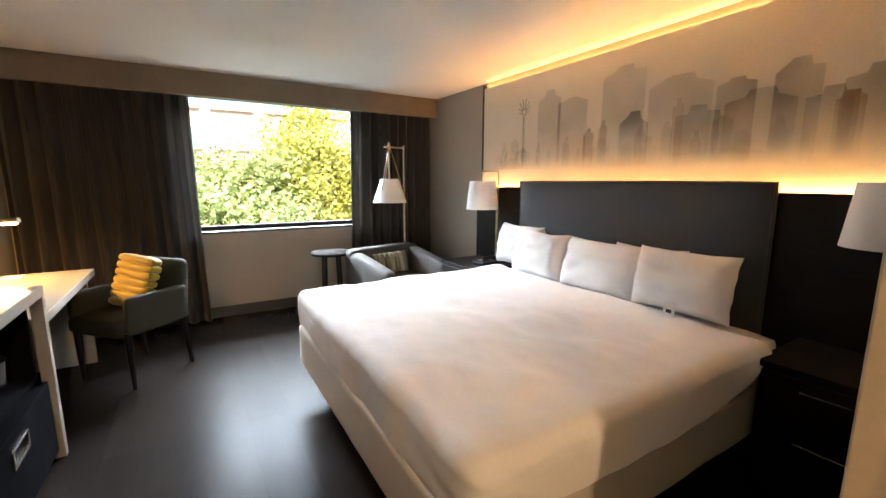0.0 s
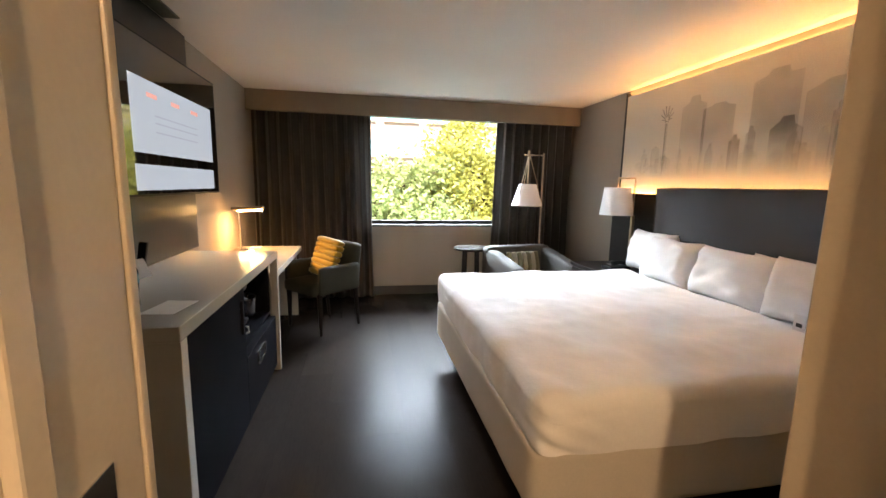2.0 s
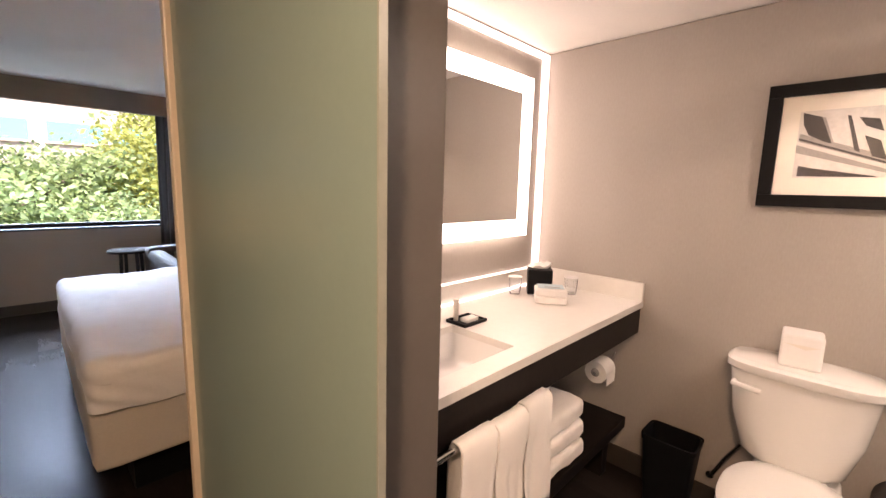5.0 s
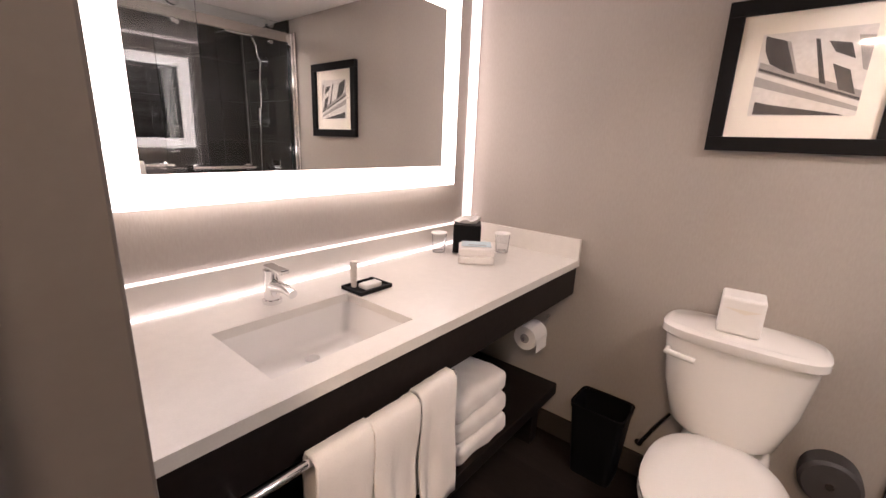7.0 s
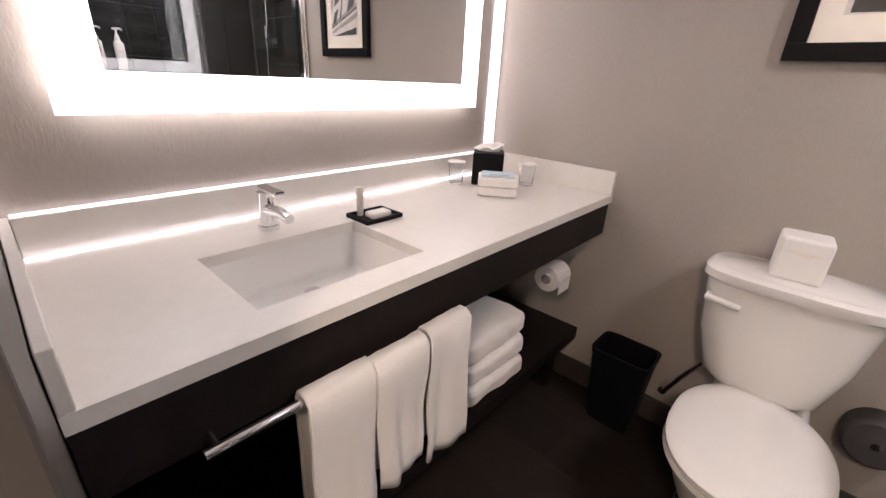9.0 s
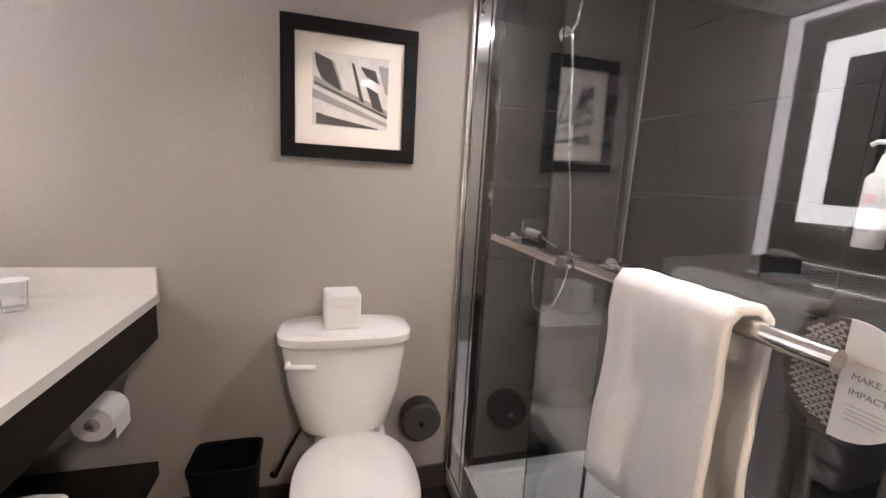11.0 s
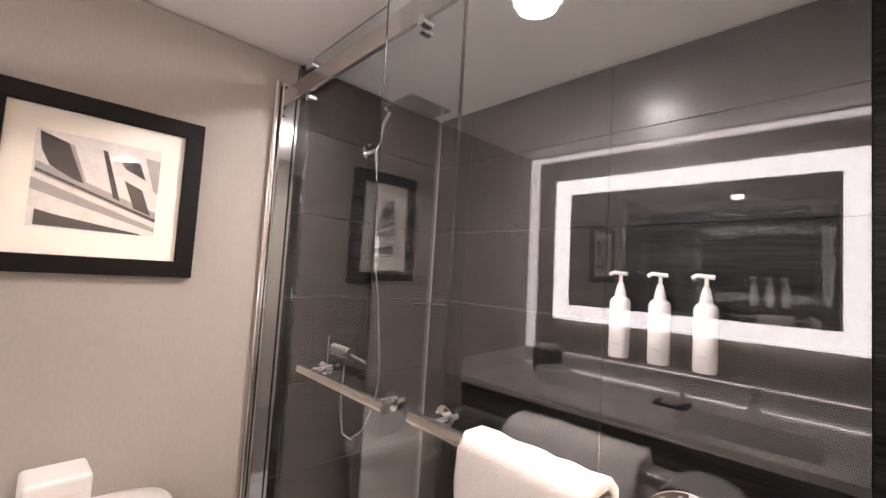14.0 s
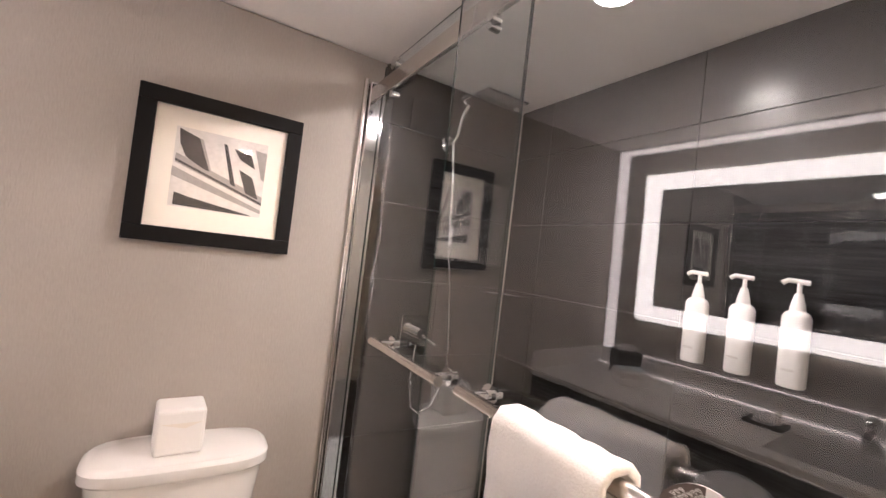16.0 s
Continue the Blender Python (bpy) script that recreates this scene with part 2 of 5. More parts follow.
# ---- mesh helpers ----
def box(x0, x1, y0, y1, z0, z1, bevel=0.0, seg=2, bm=None):
    own = bmesh.new()
    bmesh.ops.create_cube(own, size=1)
    for v in own.verts:
        v.co = Vector((x0 + (v.co.x + 0.5) * (x1 - x0), y0 + (v.co.y + 0.5) * (y1 - y0), z0 + (v.co.z + 0.5) * (z1 - z0)))
    if bevel:
        bmesh.ops.bevel(own, geom=own.edges[:], offset=bevel, segments=seg, affect="EDGES", profile=0.5)
    return join(bm, own)


def join(bm, own):
    if bm is None:
        return own
    me = bpy.data.meshes.new("tmp")
    own.to_mesh(me)
    own.free()
    bm.from_mesh(me)
    bpy.data.meshes.remove(me)
    return bm


def tube(points, r, n=12, bm=None, caps=True, radii=None):
    own = bmesh.new()
    rings = []
    pts = [Vector(p) for p in points]
    for i, p in enumerate(pts):
        d = (pts[min(i + 1, len(pts) - 1)] - pts[max(i - 1, 0)]).normalized()
        q = d.to_track_quat("Z", "Y")
        rr = radii[i] if radii else r
        rings.append([own.verts.new(p + q @ Vector((rr * math.cos(a), rr * math.sin(a), 0))) for a in [2 * math.pi * k / n for k in range(n)]])
    for a, b in zip(rings, rings[1:]):
        for k in range(n):
            own.faces.new((a[k], a[(k + 1) % n], b[(k + 1) % n], b[k]))
    if caps:
        own.faces.new(rings[0][::-1]), own.faces.new(rings[-1])
    bmesh.ops.recalc_face_normals(own, faces=own.faces[:])
    return join(bm, own)


def loft(sections, n=40, bm=None, cap0=True, cap1=True):
    """Rings (cx, cy, z, hx, hy, power) joined into one skin."""
    own = bmesh.new()
    rings = []
    for cx, cy, z, hx, hy, p in sections:
        ring = []
        for k in range(n):
            a = 2 * math.pi * k / n
            c, s = math.cos(a), math.sin(a)
            ring.append(own.verts.new((cx + hx * math.copysign(abs(c) ** (2 / p), c), cy + hy * math.copysign(abs(s) ** (2 / p), s), z)))
        rings.append(ring)
    for a, b in zip(rings, rings[1:]):
        for k in range(n):
            own.faces.new((a[k], a[(k + 1) % n], b[(k + 1) % n], b[k]))
    if cap0:
        own.faces.new(rings[0][::-1])
    if cap1:
        own.faces.new(rings[-1])
    bmesh.ops.recalc_face_normals(own, faces=own.faces[:])
    return join(bm, own)


def soft(x0, x1, y0, y1, z0, z1, r, cuts=14, amp=0.0, freq=3.0, seed=0.0, shape=None, bm=None):
    """A padded block: rounded all round, with small folds of height amp. shape: moves a point."""
    own = bmesh.new()
    bmesh.ops.create_cube(own, size=2)
    bmesh.ops.subdivide_edges(own, edges=own.edges[:], cuts=cuts, use_grid_fill=True)
    h = Vector(((x1 - x0) / 2, (y1 - y0) / 2, (z1 - z0) / 2))
    c = Vector(((x0 + x1) / 2, (y0 + y1) / 2, (z0 + z1) / 2))
    for v in own.verts:
        p = Vector([math.copysign(1 - (1 - abs(a)) ** 1.0, a) * b for a, b in zip(v.co, h)])
        inner = Vector([max(-(b - min(r, b)), min(b - min(r, b), a)) for a, b in zip(p, h)])
        d = p - inner
        if d.length > 1e-6:
            big = max(abs(d.x), abs(d.y), abs(d.z))
            p = inner + d.normalized() * min(big, r)
        q = p + c
        if amp:
            w = noise.noise(q * freq + Vector((seed, seed * 2, 0))) + 0.4 * noise.noise(q * freq * 2.7 + Vector((seed, 3, 0)))
            q = q + (d.normalized() if d.length > 1e-6 else Vector((0, 0, 1))) * w * amp
        if shape:
            q = shape(q)
        v.co = q
    for f in own.faces:
        f.smooth = True
    return join(bm, own)


def turn_bm(bm, m):
    bmesh.ops.transform(bm, matrix=m, verts=bm.verts[:])
    return bm


def flat_poly(points, bm=None):
    own = bmesh.new()
    own.faces.new([own.verts.new(p) for p in points])
    return join(bm, own)


def mesh_of(name, bm, material, smooth=None):
    me = bpy.data.meshes.new(name)
    if smooth is not None:
        for f in bm.faces:
            f.smooth = smooth
    bm.to_mesh(me)
    bm.free()
    me.materials.append(material)
    return me


def smooth_by_angle(me, deg=40):
    bm = bmesh.new()
    bm.from_mesh(me)
    for f in bm.faces:
        f.smooth = True
    for e in bm.edges:
        if len(e.link_faces) == 2 and e.calc_face_angle(0) > radians(deg):
            e.smooth = False
    bm.to_mesh(me)
    bm.free()


ORIGIN = {}


def part(name, bm, material, parent, label="", smooth=False):
    me = mesh_of(name, bm, material)
    if smooth:
        smooth_by_angle(me)
    ob = new(name, me)
    ob.parent = parent
    if parent.type == "EMPTY":
        ob.location = -Vector(parent.location)
    return tagged(ob, label) if label else ob


def thing(name, base, label, category, group=""):
    ob = new(name)
    ob.empty_display_size = 0.1
    ob.location = base
    return tagged(ob, label, category, group)


def single(name, bm, material, label, category, smooth=False, group=""):
    me = mesh_of(name, bm, material)
    if smooth:
        smooth_by_angle(me)
    return tagged(new(name, me), label, category, group)


def setting(name, bm, material, label="", smooth=False):
    me = mesh_of(name, bm, material)
    if smooth:
        smooth_by_angle(me)
    return tagged(new(name, me), label or name.replace("_", " "), name.split("_")[0], "", "structure")


# ---- the shell ----
X0, X1, YN, CZ = 0.06, 4.015, 4.50, 2.385
BW, BX, BC = -0.28, 3.85, 2.14
SB = -2.69
setting("floor", box(-0.3, 4.4, -4.2, 4.5, -0.15, -0.003), M_FLOOR, "dark brown wood-look plank floor with a soft sheen")
setting("ceiling_bedroom", box(-0.3, 4.4, -0.09, 4.9, CZ, CZ + 0.25), M_CEIL, "off-white lightly textured bedroom ceiling")
bm = box(-0.3, 4.4, -4.2, -0.09, BC + 0.005, CZ + 0.25)
setting("ceiling_bath", bm, M_BCEIL, "white bathroom and hall ceiling")
setting("wall_west", box(-0.3, X0, -0.45, 4.9, 0, CZ), M_WALL, "taupe vinyl wallcovering on the bedroom wall")
setting("wall_east", box(X1, 4.4, -0.09, 4.9, 0, CZ), M_WALL, "taupe vinyl wallcovering behind the bed")
# window wall, open between 1.2 and 3.1 m
bm = box(X0, 1.22, YN, 4.9, 0, CZ)
box(3.10, X1, YN, 4.9, 0, CZ, bm=bm)
box(1.22, 3.10, YN, 4.9, 0, 0.88, bm=bm)
box(1.22, 3.10, YN, 4.9, 2.26, CZ, bm=bm)
setting("wall_north", bm, M_WALL, "taupe wall below and beside the picture window")
# wall between the bedroom and the bath, with the way through to the hall
bm = box(2.14, X1, -0.27, -0.09, 0, CZ)
box(0.985, 2.14, BW, -0.09, 2.10, CZ, bm=bm)
box(X0, 0.985, -0.45, -0.09, 0, CZ, bm=bm)
setting("wall_south", bm, M_WALL, "taupe wall with the opening to the hall")
setting("wall_partition_post", box(2.06, 2.21, -0.45, -0.2725, 0, BC, 0.004), M_TRIM, "beige painted post at the bedroom opening")
setting("wall_partition", box(2.06, 2.21, -1.12, -0.4505, 0, BC, 0.004), M_SHADEDPARTITION, "taupe painted partition beside the vanity, darkened in colour for its shade")
setting("wall_hall_west", box(0.70, 0.93, -4.2, -0.45, 0, BC), M_TRIM, "beige painted hall wall")
setting("wall_hall_end", box(0.93, 4.4, -4.2, -4.0, 0, BC), M_WALL, "plain wall closing the hall")
setting("wall_bath_east", box(BX, 4.4, -4.0, BW, 0, BC), M_BATHWALL, "warm grey wallcovering behind the toilet")
setting("wall_bath_north", box(2.2105, BX, BW, -0.2715, 0, BC), M_BATHWALL, "warm grey wallcovering behind the lit mirror")
bm = box(2.20, 2.42, -4.0, -1.98, 0, BC)
setting("wall_shower_west", bm, M_BATHWALL, "wall closing the shower")
setting("wall_shower_back", box(2.42, BX, -2.90, SB - 0.012, 0, BC), M_GROUT, "shower back wall with grey grout under tiles")
setting("wall_shower_east", box(BX - 0.002, BX + 0.1, SB, -2.0, 0, BC), M_GROUT, "shower side wall with grey grout under tiles")
# baseboards
setting("baseboard_north", box(X0, X1, YN - 0.012, YN, 0, 0.11, 0.003), M_BASE, "dark rubber baseboard under the window")
setting("baseboard_bath", box(BX - 0.012, BX, -1.93, -0.3, 0, 0.11, 0.003), M_BASE, "dark baseboard behind the toilet")
setting("baseboard_east", box(X1 - 0.012, X1, 3.3, YN - 0.012, 0, 0.11, 0.003), M_BASE, "dark rubber baseboard")
# door lining towards the hall
door = thing("door_frame", (0.985, -0.27, 0), "beige painted door frame with a steel strike plate", "door frame")
part("casing", box(0.95, 1.002, -0.098, -0.078, 0, 2.10, 0.004), M_TRIM, door)
part("jamb", box(0.985, 0.998, -0.44, -0.10, 0, 2.10, 0.003), M_TRIM, door)
part("stop", box(0.998, 1.014, -0.315, -0.275, 0, 2.10, 0.004), M_TRIM, door)
part("bead", box(0.925, 1.004, -0.468, -0.44, 0, 2.10, 0.006), M_TRIM, door)
bm = box(0.998, 1.0005, -0.228, -0.168, 0.925, 1.05, 0.0005)
sp = part("strike_plate", bm, M_STEEL, door, "brushed steel strike plate")
part("latch_hole", box(1.0005, 1.0012, -0.206, -0.190, 0.96, 0.978), M_BLACK, sp)
part("latch_hole", box(1.0005, 1.0012, -0.206, -0.190, 0.99, 1.012), M_BLACK, sp)
part("head_lining", box(0.985, 2.14, -0.30, -0.085, 2.085, 2.10, 0.003), M_TRIM, door)
part("casing", box(2.128, 2.142, -0.30, -0.078, 0, 2.10, 0.004), M_TRIM, door)
# frosted sliding door, open against the partition
fd = thing("sliding_glass_door", (2.035, -0.83, 0.01), "open frosted green-tinted glass sliding door by the bathroom", "door")
part("panel", box(2.026, 2.036, -1.205, -0.45, 0.012, 2.09, 0.001), M_FROST, fd)
part("edge", box(2.0255, 2.0365, -1.208, -1.205, 0.012, 2.09), M_DOOREDGE, fd, "pale satin glass edge")
part("stile", box(2.012, 2.040, -0.475, -0.448, 0.012, 2.09, 0.004), M_TRIM, fd, "beige stile")
part("rail", box(2.02, 2.058, -1.25, -0.40, 2.09, 2.135, 0.003), M_STEEL, fd, "steel top track")

# window
win = tagged(thing("window_1", (2.16, 4.7, 0.88), "wide picture window in a dark metal frame", "window"), kind="structure")
bm = box(1.22, 3.10, 4.64, 4.70, 0.88, 0.935, 0.004)
box(1.22, 1.27, 4.64, 4.70, 0.935, 2.21, 0.004, bm=bm)
box(3.05, 3.10, 4.64, 4.70, 0.935, 2.21, 0.004, bm=bm)
box(1.22, 3.10, 4.64, 4.70, 2.21, 2.26, 0.004, bm=bm)
part("window_frame", bm, M_BLACKMETAL, win)
pane = part("pane", box(1.27, 3.05, 4.665, 4.671, 0.935, 2.21), M_GLASS, win)
pane.visible_shadow = False
part("window_sill", box(1.22, 3.10, 4.485, 4.64, 0.872, 0.892, 0.003), M_BLACKMETAL, win)
pel = thing("pelmet", (2.0, 4.33, 2.165), "taupe fabric-covered pelmet box above the curtains", "pelmet")
part("front_board", box(X0, X1, 4.30, 4.36, 2.177, CZ, 0.004), M_PELMET, pel)
part("lower_edge", box(X0, X1, 4.297, 4.36, 2.165, 2.177, 0.002), M_PELMET, pel)
part("curtain_track", box(X0 + 0.02, X1 - 0.02, 4.41, 4.435, 2.225, 2.245, 0.002), M_STEEL, pel, "metal curtain track")


def curtain(name, x0, x1, folds, seed, y=4.425, flare=0.0):
    rnd = random.Random(seed)
    own = bmesh.new()
    nx, nz = folds * 12, 14
    grid = []
    for i in range(nx + 1):
        u = i / nx
        col = []
        for j in range(nz + 1):
            w = j / nz
            z = 0.015 + 2.2 * w
            ph = 2 * math.pi * folds * u + 0.7 * math.sin(5 * u + seed)
            amp = 0.030 + 0.010 * math.sin(7 * u + seed) + 0.006 * (1 - w)
            x = x0 + (x1 - x0) * u + 0.012 * math.sin(ph * 0.5 + 3 * w) * (1 - w) + flare * (1 - w) * (u if flare > 0 else 1 - u)
            col.append(own.verts.new((x, y + amp * math.sin(ph) + 0.006 * math.sin(3 * ph + w * 4) - 0.05 * (1 - w) ** 2, z)))
        grid.append(col)
    for a, b in zip(grid, grid[1:]):
        for j in range(nz):
            f = own.faces.new((a[j], b[j], b[j + 1], a[j + 1]))
            f.smooth = True
    bmesh.ops.solidify(own, geom=own.faces[:], thickness=0.003)
    for f in own.faces:
        f.smooth = True
    return single(name, own, M_CURTAIN, "dark brown pleated blackout curtain drawn aside, reaching the floor", "curtain", group="window curtains")


curtain("curtain", 0.08, 1.40, 11, 1, flare=0.03)
curtain("curtain", 2.96, 3.98, 9, 2, flare=-0.06)

# ---- bed and its wall ----
panel = thing("wall_panelling", (3.95, 1.6, 0), "dark espresso wall panelling behind the bed with a warm light strip", "panelling")
part("board", box(3.925, 3.95, -0.085, 3.33, 0.0, 1.352, 0.003), M_DARKWOOD, panel)
part("backing", box(3.95, X1, -0.085, 3.33, 0.0, 1.315), M_DARKWOOD, panel)
part("glow_strip", box(3.956, 3.978, -0.06, 3.30, 1.316, 1.326), M_LEDWARM, panel, "warm glowing strip")
hbt = thing("headboard", (3.9, 1.65, 0.3), "charcoal upholstered headboard fixed to the dark panelling", "headboard")
part("pad", soft(3.875, 3.924, 0.69, 2.62, 0.30, 1.412, 0.022, 10), M_HEADB, hbt)
part("piping", tube([(3.877, 0.70, 0.4), (3.877, 0.70, 1.400), (3.877, 2.61, 1.400), (3.877, 2.61, 0.4)], 0.005, 6), M_HEADB, hbt)
mural = thing("mural_panel", (4.0, 1.6, 1.36), "printed wall mural of a hazy city skyline", "mural")
part("board", box(3.985, 3.992, -0.085, 3.31, 1.316, 2.325), M_MURAL, mural)
part("edge_trim", box(3.98, X1, 3.31, 3.335, 1.352, 2.36, 0.002), M_BLACKMETAL, mural, "black edge strip")
cove = thing("ceiling_light_strip", (4.0, 1.6, 2.33), "warm light strip hidden along the top of the mural", "light strip")
part("strip", box(3.995, X1 - 0.002, -0.08, 3.30, 2.319, 2.327), M_LEDCOVE, cove)
MX = 3.985


def print_mat(name, dark, top):
    """Ink that thins out towards the foot of the print."""
    m = mat(name, dark, 0.6, vary=0.25, scale=5, fine=60, stretch=(1, 1, 0.3))
    t = m.node_tree
    b = t.nodes["Principled BSDF"]
    co, sep = t.nodes.new("ShaderNodeTexCoord"), t.nodes.new("ShaderNodeSeparateXYZ")
    r = t.nodes.new("ShaderNodeMapRange")
    r.inputs["From Min"].default_value, r.inputs["From Max"].default_value = 1.50, 1.85
    r.inputs["To Min"].default_value, r.inputs["To Max"].default_value = 0.0, top
    n = t.nodes.new("ShaderNodeTexNoise")
    n.inputs["Scale"].default_value = 4
    t.links.new(co.outputs["Object"], n.inputs[0])
    mu = t.nodes.new("ShaderNodeMath")
    mu.operation = "MULTIPLY"
    t.links.new(co.outputs["Object"], sep.inputs[0]), t.links.new(sep.outputs[2], r.inputs["Value"])
    t.links.new(r.outputs[0], mu.inputs[0]), t.links.new(n.outputs[0], mu.inputs[1])
    t.links.new(mu.outputs[0], b.inputs["Alpha"])
    return m


M_INK = [print_mat("ink_pale", (0.22, 0.21, 0.19), 0.42), print_mat("ink_mid", (0.15, 0.145, 0.14), 0.5),
         print_mat("ink_dark", (0.09, 0.09, 0.09), 0.68), print_mat("ink_sand", (0.40, 0.26, 0.14), 0.6)]
rnd = random.Random(7)
TOWERS = [(3.05, 0.10, 1.66, 0), (2.98, 0.08, 1.78, 1), (2.72, 0.20, 1.70, 0), (2.40, 0.26, 2.16, 0), (2.15, 0.30, 2.06, 1), (1.98, 0.10, 1.80, 3),
          (1.86, 0.16, 1.72, 1), (1.70, 0.34, 2.20, 0), (1.60, 0.22, 1.88, 2), (1.48, 0.12, 1.70, 3), (1.30, 0.40, 2.06, 0), (1.18, 0.26, 1.86, 2),
          (0.98, 0.20, 1.98, 2), (0.86, 0.34, 1.90, 1), (0.70, 0.20, 2.02, 2), (0.56, 0.20, 1.86, 2), (0.40, 0.24, 1.93, 1), (0.24, 0.20, 1.76, 1), (0.05, 0.2, 1.9, 2),
          (2.85, 0.3, 1.62, 3), (1.05, 0.5, 1.60, 3)]
for k in range(26):
    y0 = 0.02 + 3.1 * (k + 0.5) / 26 + rnd.uniform(-0.05, 0.05)
    TOWERS.append((y0, rnd.uniform(0.05, 0.12), rnd.uniform(1.58, 1.80) + (0.12 if rnd.random() < 0.25 else 0), rnd.choice((0, 1, 1, 3))))
for k, (y, w, top, ink) in enumerate(TOWERS):
    x = MX - 0.0005 - 0.00015 * (k + 1)
    step = rnd.uniform(0.02, 0.08)
    pts = [(x, y - w / 2, 1.40), (x, y + w / 2, 1.40), (x, y + w / 2, top - step), (x, y + w * 0.2, top - step * rnd.random()), (x, y + w * 0.15, top),
           (x, y - w * 0.2, top), (x, y - w * 0.25, top - step * 0.7), (x, y - w / 2, top - step * rnd.uniform(0.6, 1.4))]
    part("printed_tower", flat_poly(pts), M_INK[ink], mural)
# ball-topped tower of the print
x = MX - 0.008
bm = tube([(x, 2.70, 1.45), (x, 2.70, 1.98)], 0.012, 6)
for k in range(10):
    a = k * 0.628
    tube([(x, 2.70 + 0.02 * math.cos(a), 2.02 + 0.02 * math.sin(a)), (x, 2.70 + 0.075 * math.cos(a), 2.06 + 0.075 * math.sin(a))], 0.005, 5, bm=bm)
part("printed_tower", bm, M_INK[1], mural)

bed = thing("bed", (2.9, 1.54, 0), "king bed with white duvet on a cream upholstered base", "bed")
part("base", box(2.03, 3.88, 0.66, 2.42, 0.0, 0.21), M_BLACK, bed, "black recessed plinth")
part("box_spring", soft(1.885, 3.87, 0.545, 2.53, 0.195, 0.465, 0.028, 24, amp=0.004, freq=4), M_BOX, bed, "cream fabric box base")
part("mattress", soft(1.95, 3.87, 0.575, 2.50, 0.44, 0.635, 0.07, 12), M_LINEN, bed)


def duvet_shape(q):
    q.z = max(q.z, 0.468)
    hang = max(0.0, min(1.0, (0.60 - q.z) / 0.15))
    wob = 0.020 * math.sin(q.x * 7 + q.y * 3) + 0.014 * math.sin(q.x * 17 - q.y * 11) + 0.010 * math.sin(q.y * 23 + q.x * 5)
    near = q.y < 1.5
    # the hem lifts where the quilt is tucked up beside the pillows
    if q.x > 3.15 and near:
        q.z += 0.12 * hang * min(1, (q.x - 3.15) / 0.35) ** 1.5
    q.z += hang * wob * 0.5
    # pulled in over the box base
    if q.x < 2.1:
        q.x += 0.012 * hang ** 2
    q.x -= 0.3 * hang * wob
    if q.y < 0.7 or q.y > 2.35:
        q.y += (0.008 if near else -0.02) * hang ** 1.5
    q.y -= (0.4 * hang * wob) if near else -0.4 * hang * wob
    # gathered folds on the near corner of the foot
    d = math.hypot(q.x - 1.93, q.y - 0.55)
    if d < 0.30:
        k = (1 - d / 0.30) ** 2
        w = math.sin(q.z * 75 + q.x * 38) * 0.011 * k * min(1, hang + 0.25)
        q.x -= w * 0.5
        q.y -= w
    # long shallow creases over the top
    if hang <= 0:
        q.z += 0.006 * noise.noise(Vector((q.x * 2.2 + q.y * 3.1, q.y * 9 - q.x * 2, 4))) + 0.003 * noise.noise(Vector((q.x * 12, q.y * 5, 9)))
    return q


part("duvet", soft(1.885, 3.60, 0.510, 2.56, 0.40, 0.690, 0.062, 84, amp=0.016, freq=3.4, shape=duvet_shape), M_LINEN, bed, "white cotton duvet")
for fx, fy in ((1.93, 0.95), (1.93, 2.12), (2.9, 0.565)):
    part("clip", box(fx - 0.018, fx + 0.02, fy - 0.018, fy + 0.018, 0.185, 0.235, 0.003), M_BLACK, bed, "small black corner clip")


def pillow(cy, w, lean=62, cx=3.72, cz=0.845, h=0.46, seed=0, tag=False):
    own = bmesh.new()
    bmesh.ops.create_grid(own, x_segments=26, y_segments=20, size=1)
    bmesh.ops.solidify(own, geom=own.faces[:], thickness=0.001)
    for v in own.verts:
        u, w2 = v.co.x, v.co.y
        side = 1 if v.co.z >= -0.0004 else -1
        puff = ((1 - abs(u) ** 4.5) * (1 - abs(w2) ** 3.4)) ** 0.5 if abs(u) < 1 and abs(w2) < 1 else 0
        corner = 1.01 - 0.07 * (1 - abs(u) ** 2.5) * (abs(w2) ** 2) + 0.03 * noise.noise(Vector((u * 1.7 + seed * 3, w2, 1)))
        corner_x = 1.01 - 0.055 * (1 - abs(w2) ** 2.5) * (abs(u) ** 2) + 0.03 * noise.noise(Vector((w2 * 1.9, seed * 5, u)))
        n = noise.noise(Vector((u * 2.2 + seed, w2 * 2.2, side + seed)))
        v.co = Vector((u * w / 2 * corner_x, w2 * h / 2 * corner, side * (0.004 + 0.100 * puff + 0.022 * n * puff) + 0.012 * noise.noise(Vector((u * 3 + seed, w2 * 3, 2)))))
    for f in own.faces:
        f.smooth = True
    turn_bm(own, pose(cx, cy, cz, lean, 0, 90 + seed))
    ob = single("pillow", own, M_LINEN, "plump white pillow propped against the headboard", "pillow", group="bed pillows")
    return ob


for cy, w, cx, cz, seed, lean in ((2.47, 0.50, 3.77, 0.855, 1.0, -78), (2.10, 0.50, 3.65, 0.84, 2.0, -72), (1.56, 0.59, 3.67, 0.835, -1.0, -72), (0.985, 0.53, 3.63, 0.855, 3.0, -76)):
    pillow(cy, w, lean, cx, cz, 0.355, seed)
pillow(1.30, 0.46, -78, 3.79, 0.83, 0.34, 5.0)
bm = box(3.485, 3.488, 0.93, 0.99, 0.69, 0.775)
card = single("bedside_card", bm, M_PAPER, "small white printed card standing on the bed by a pillow", "card")
part("print_bar", box(3.4835, 3.485, 0.945, 0.975, 0.71, 0.73), M_DARKPRINT, card)


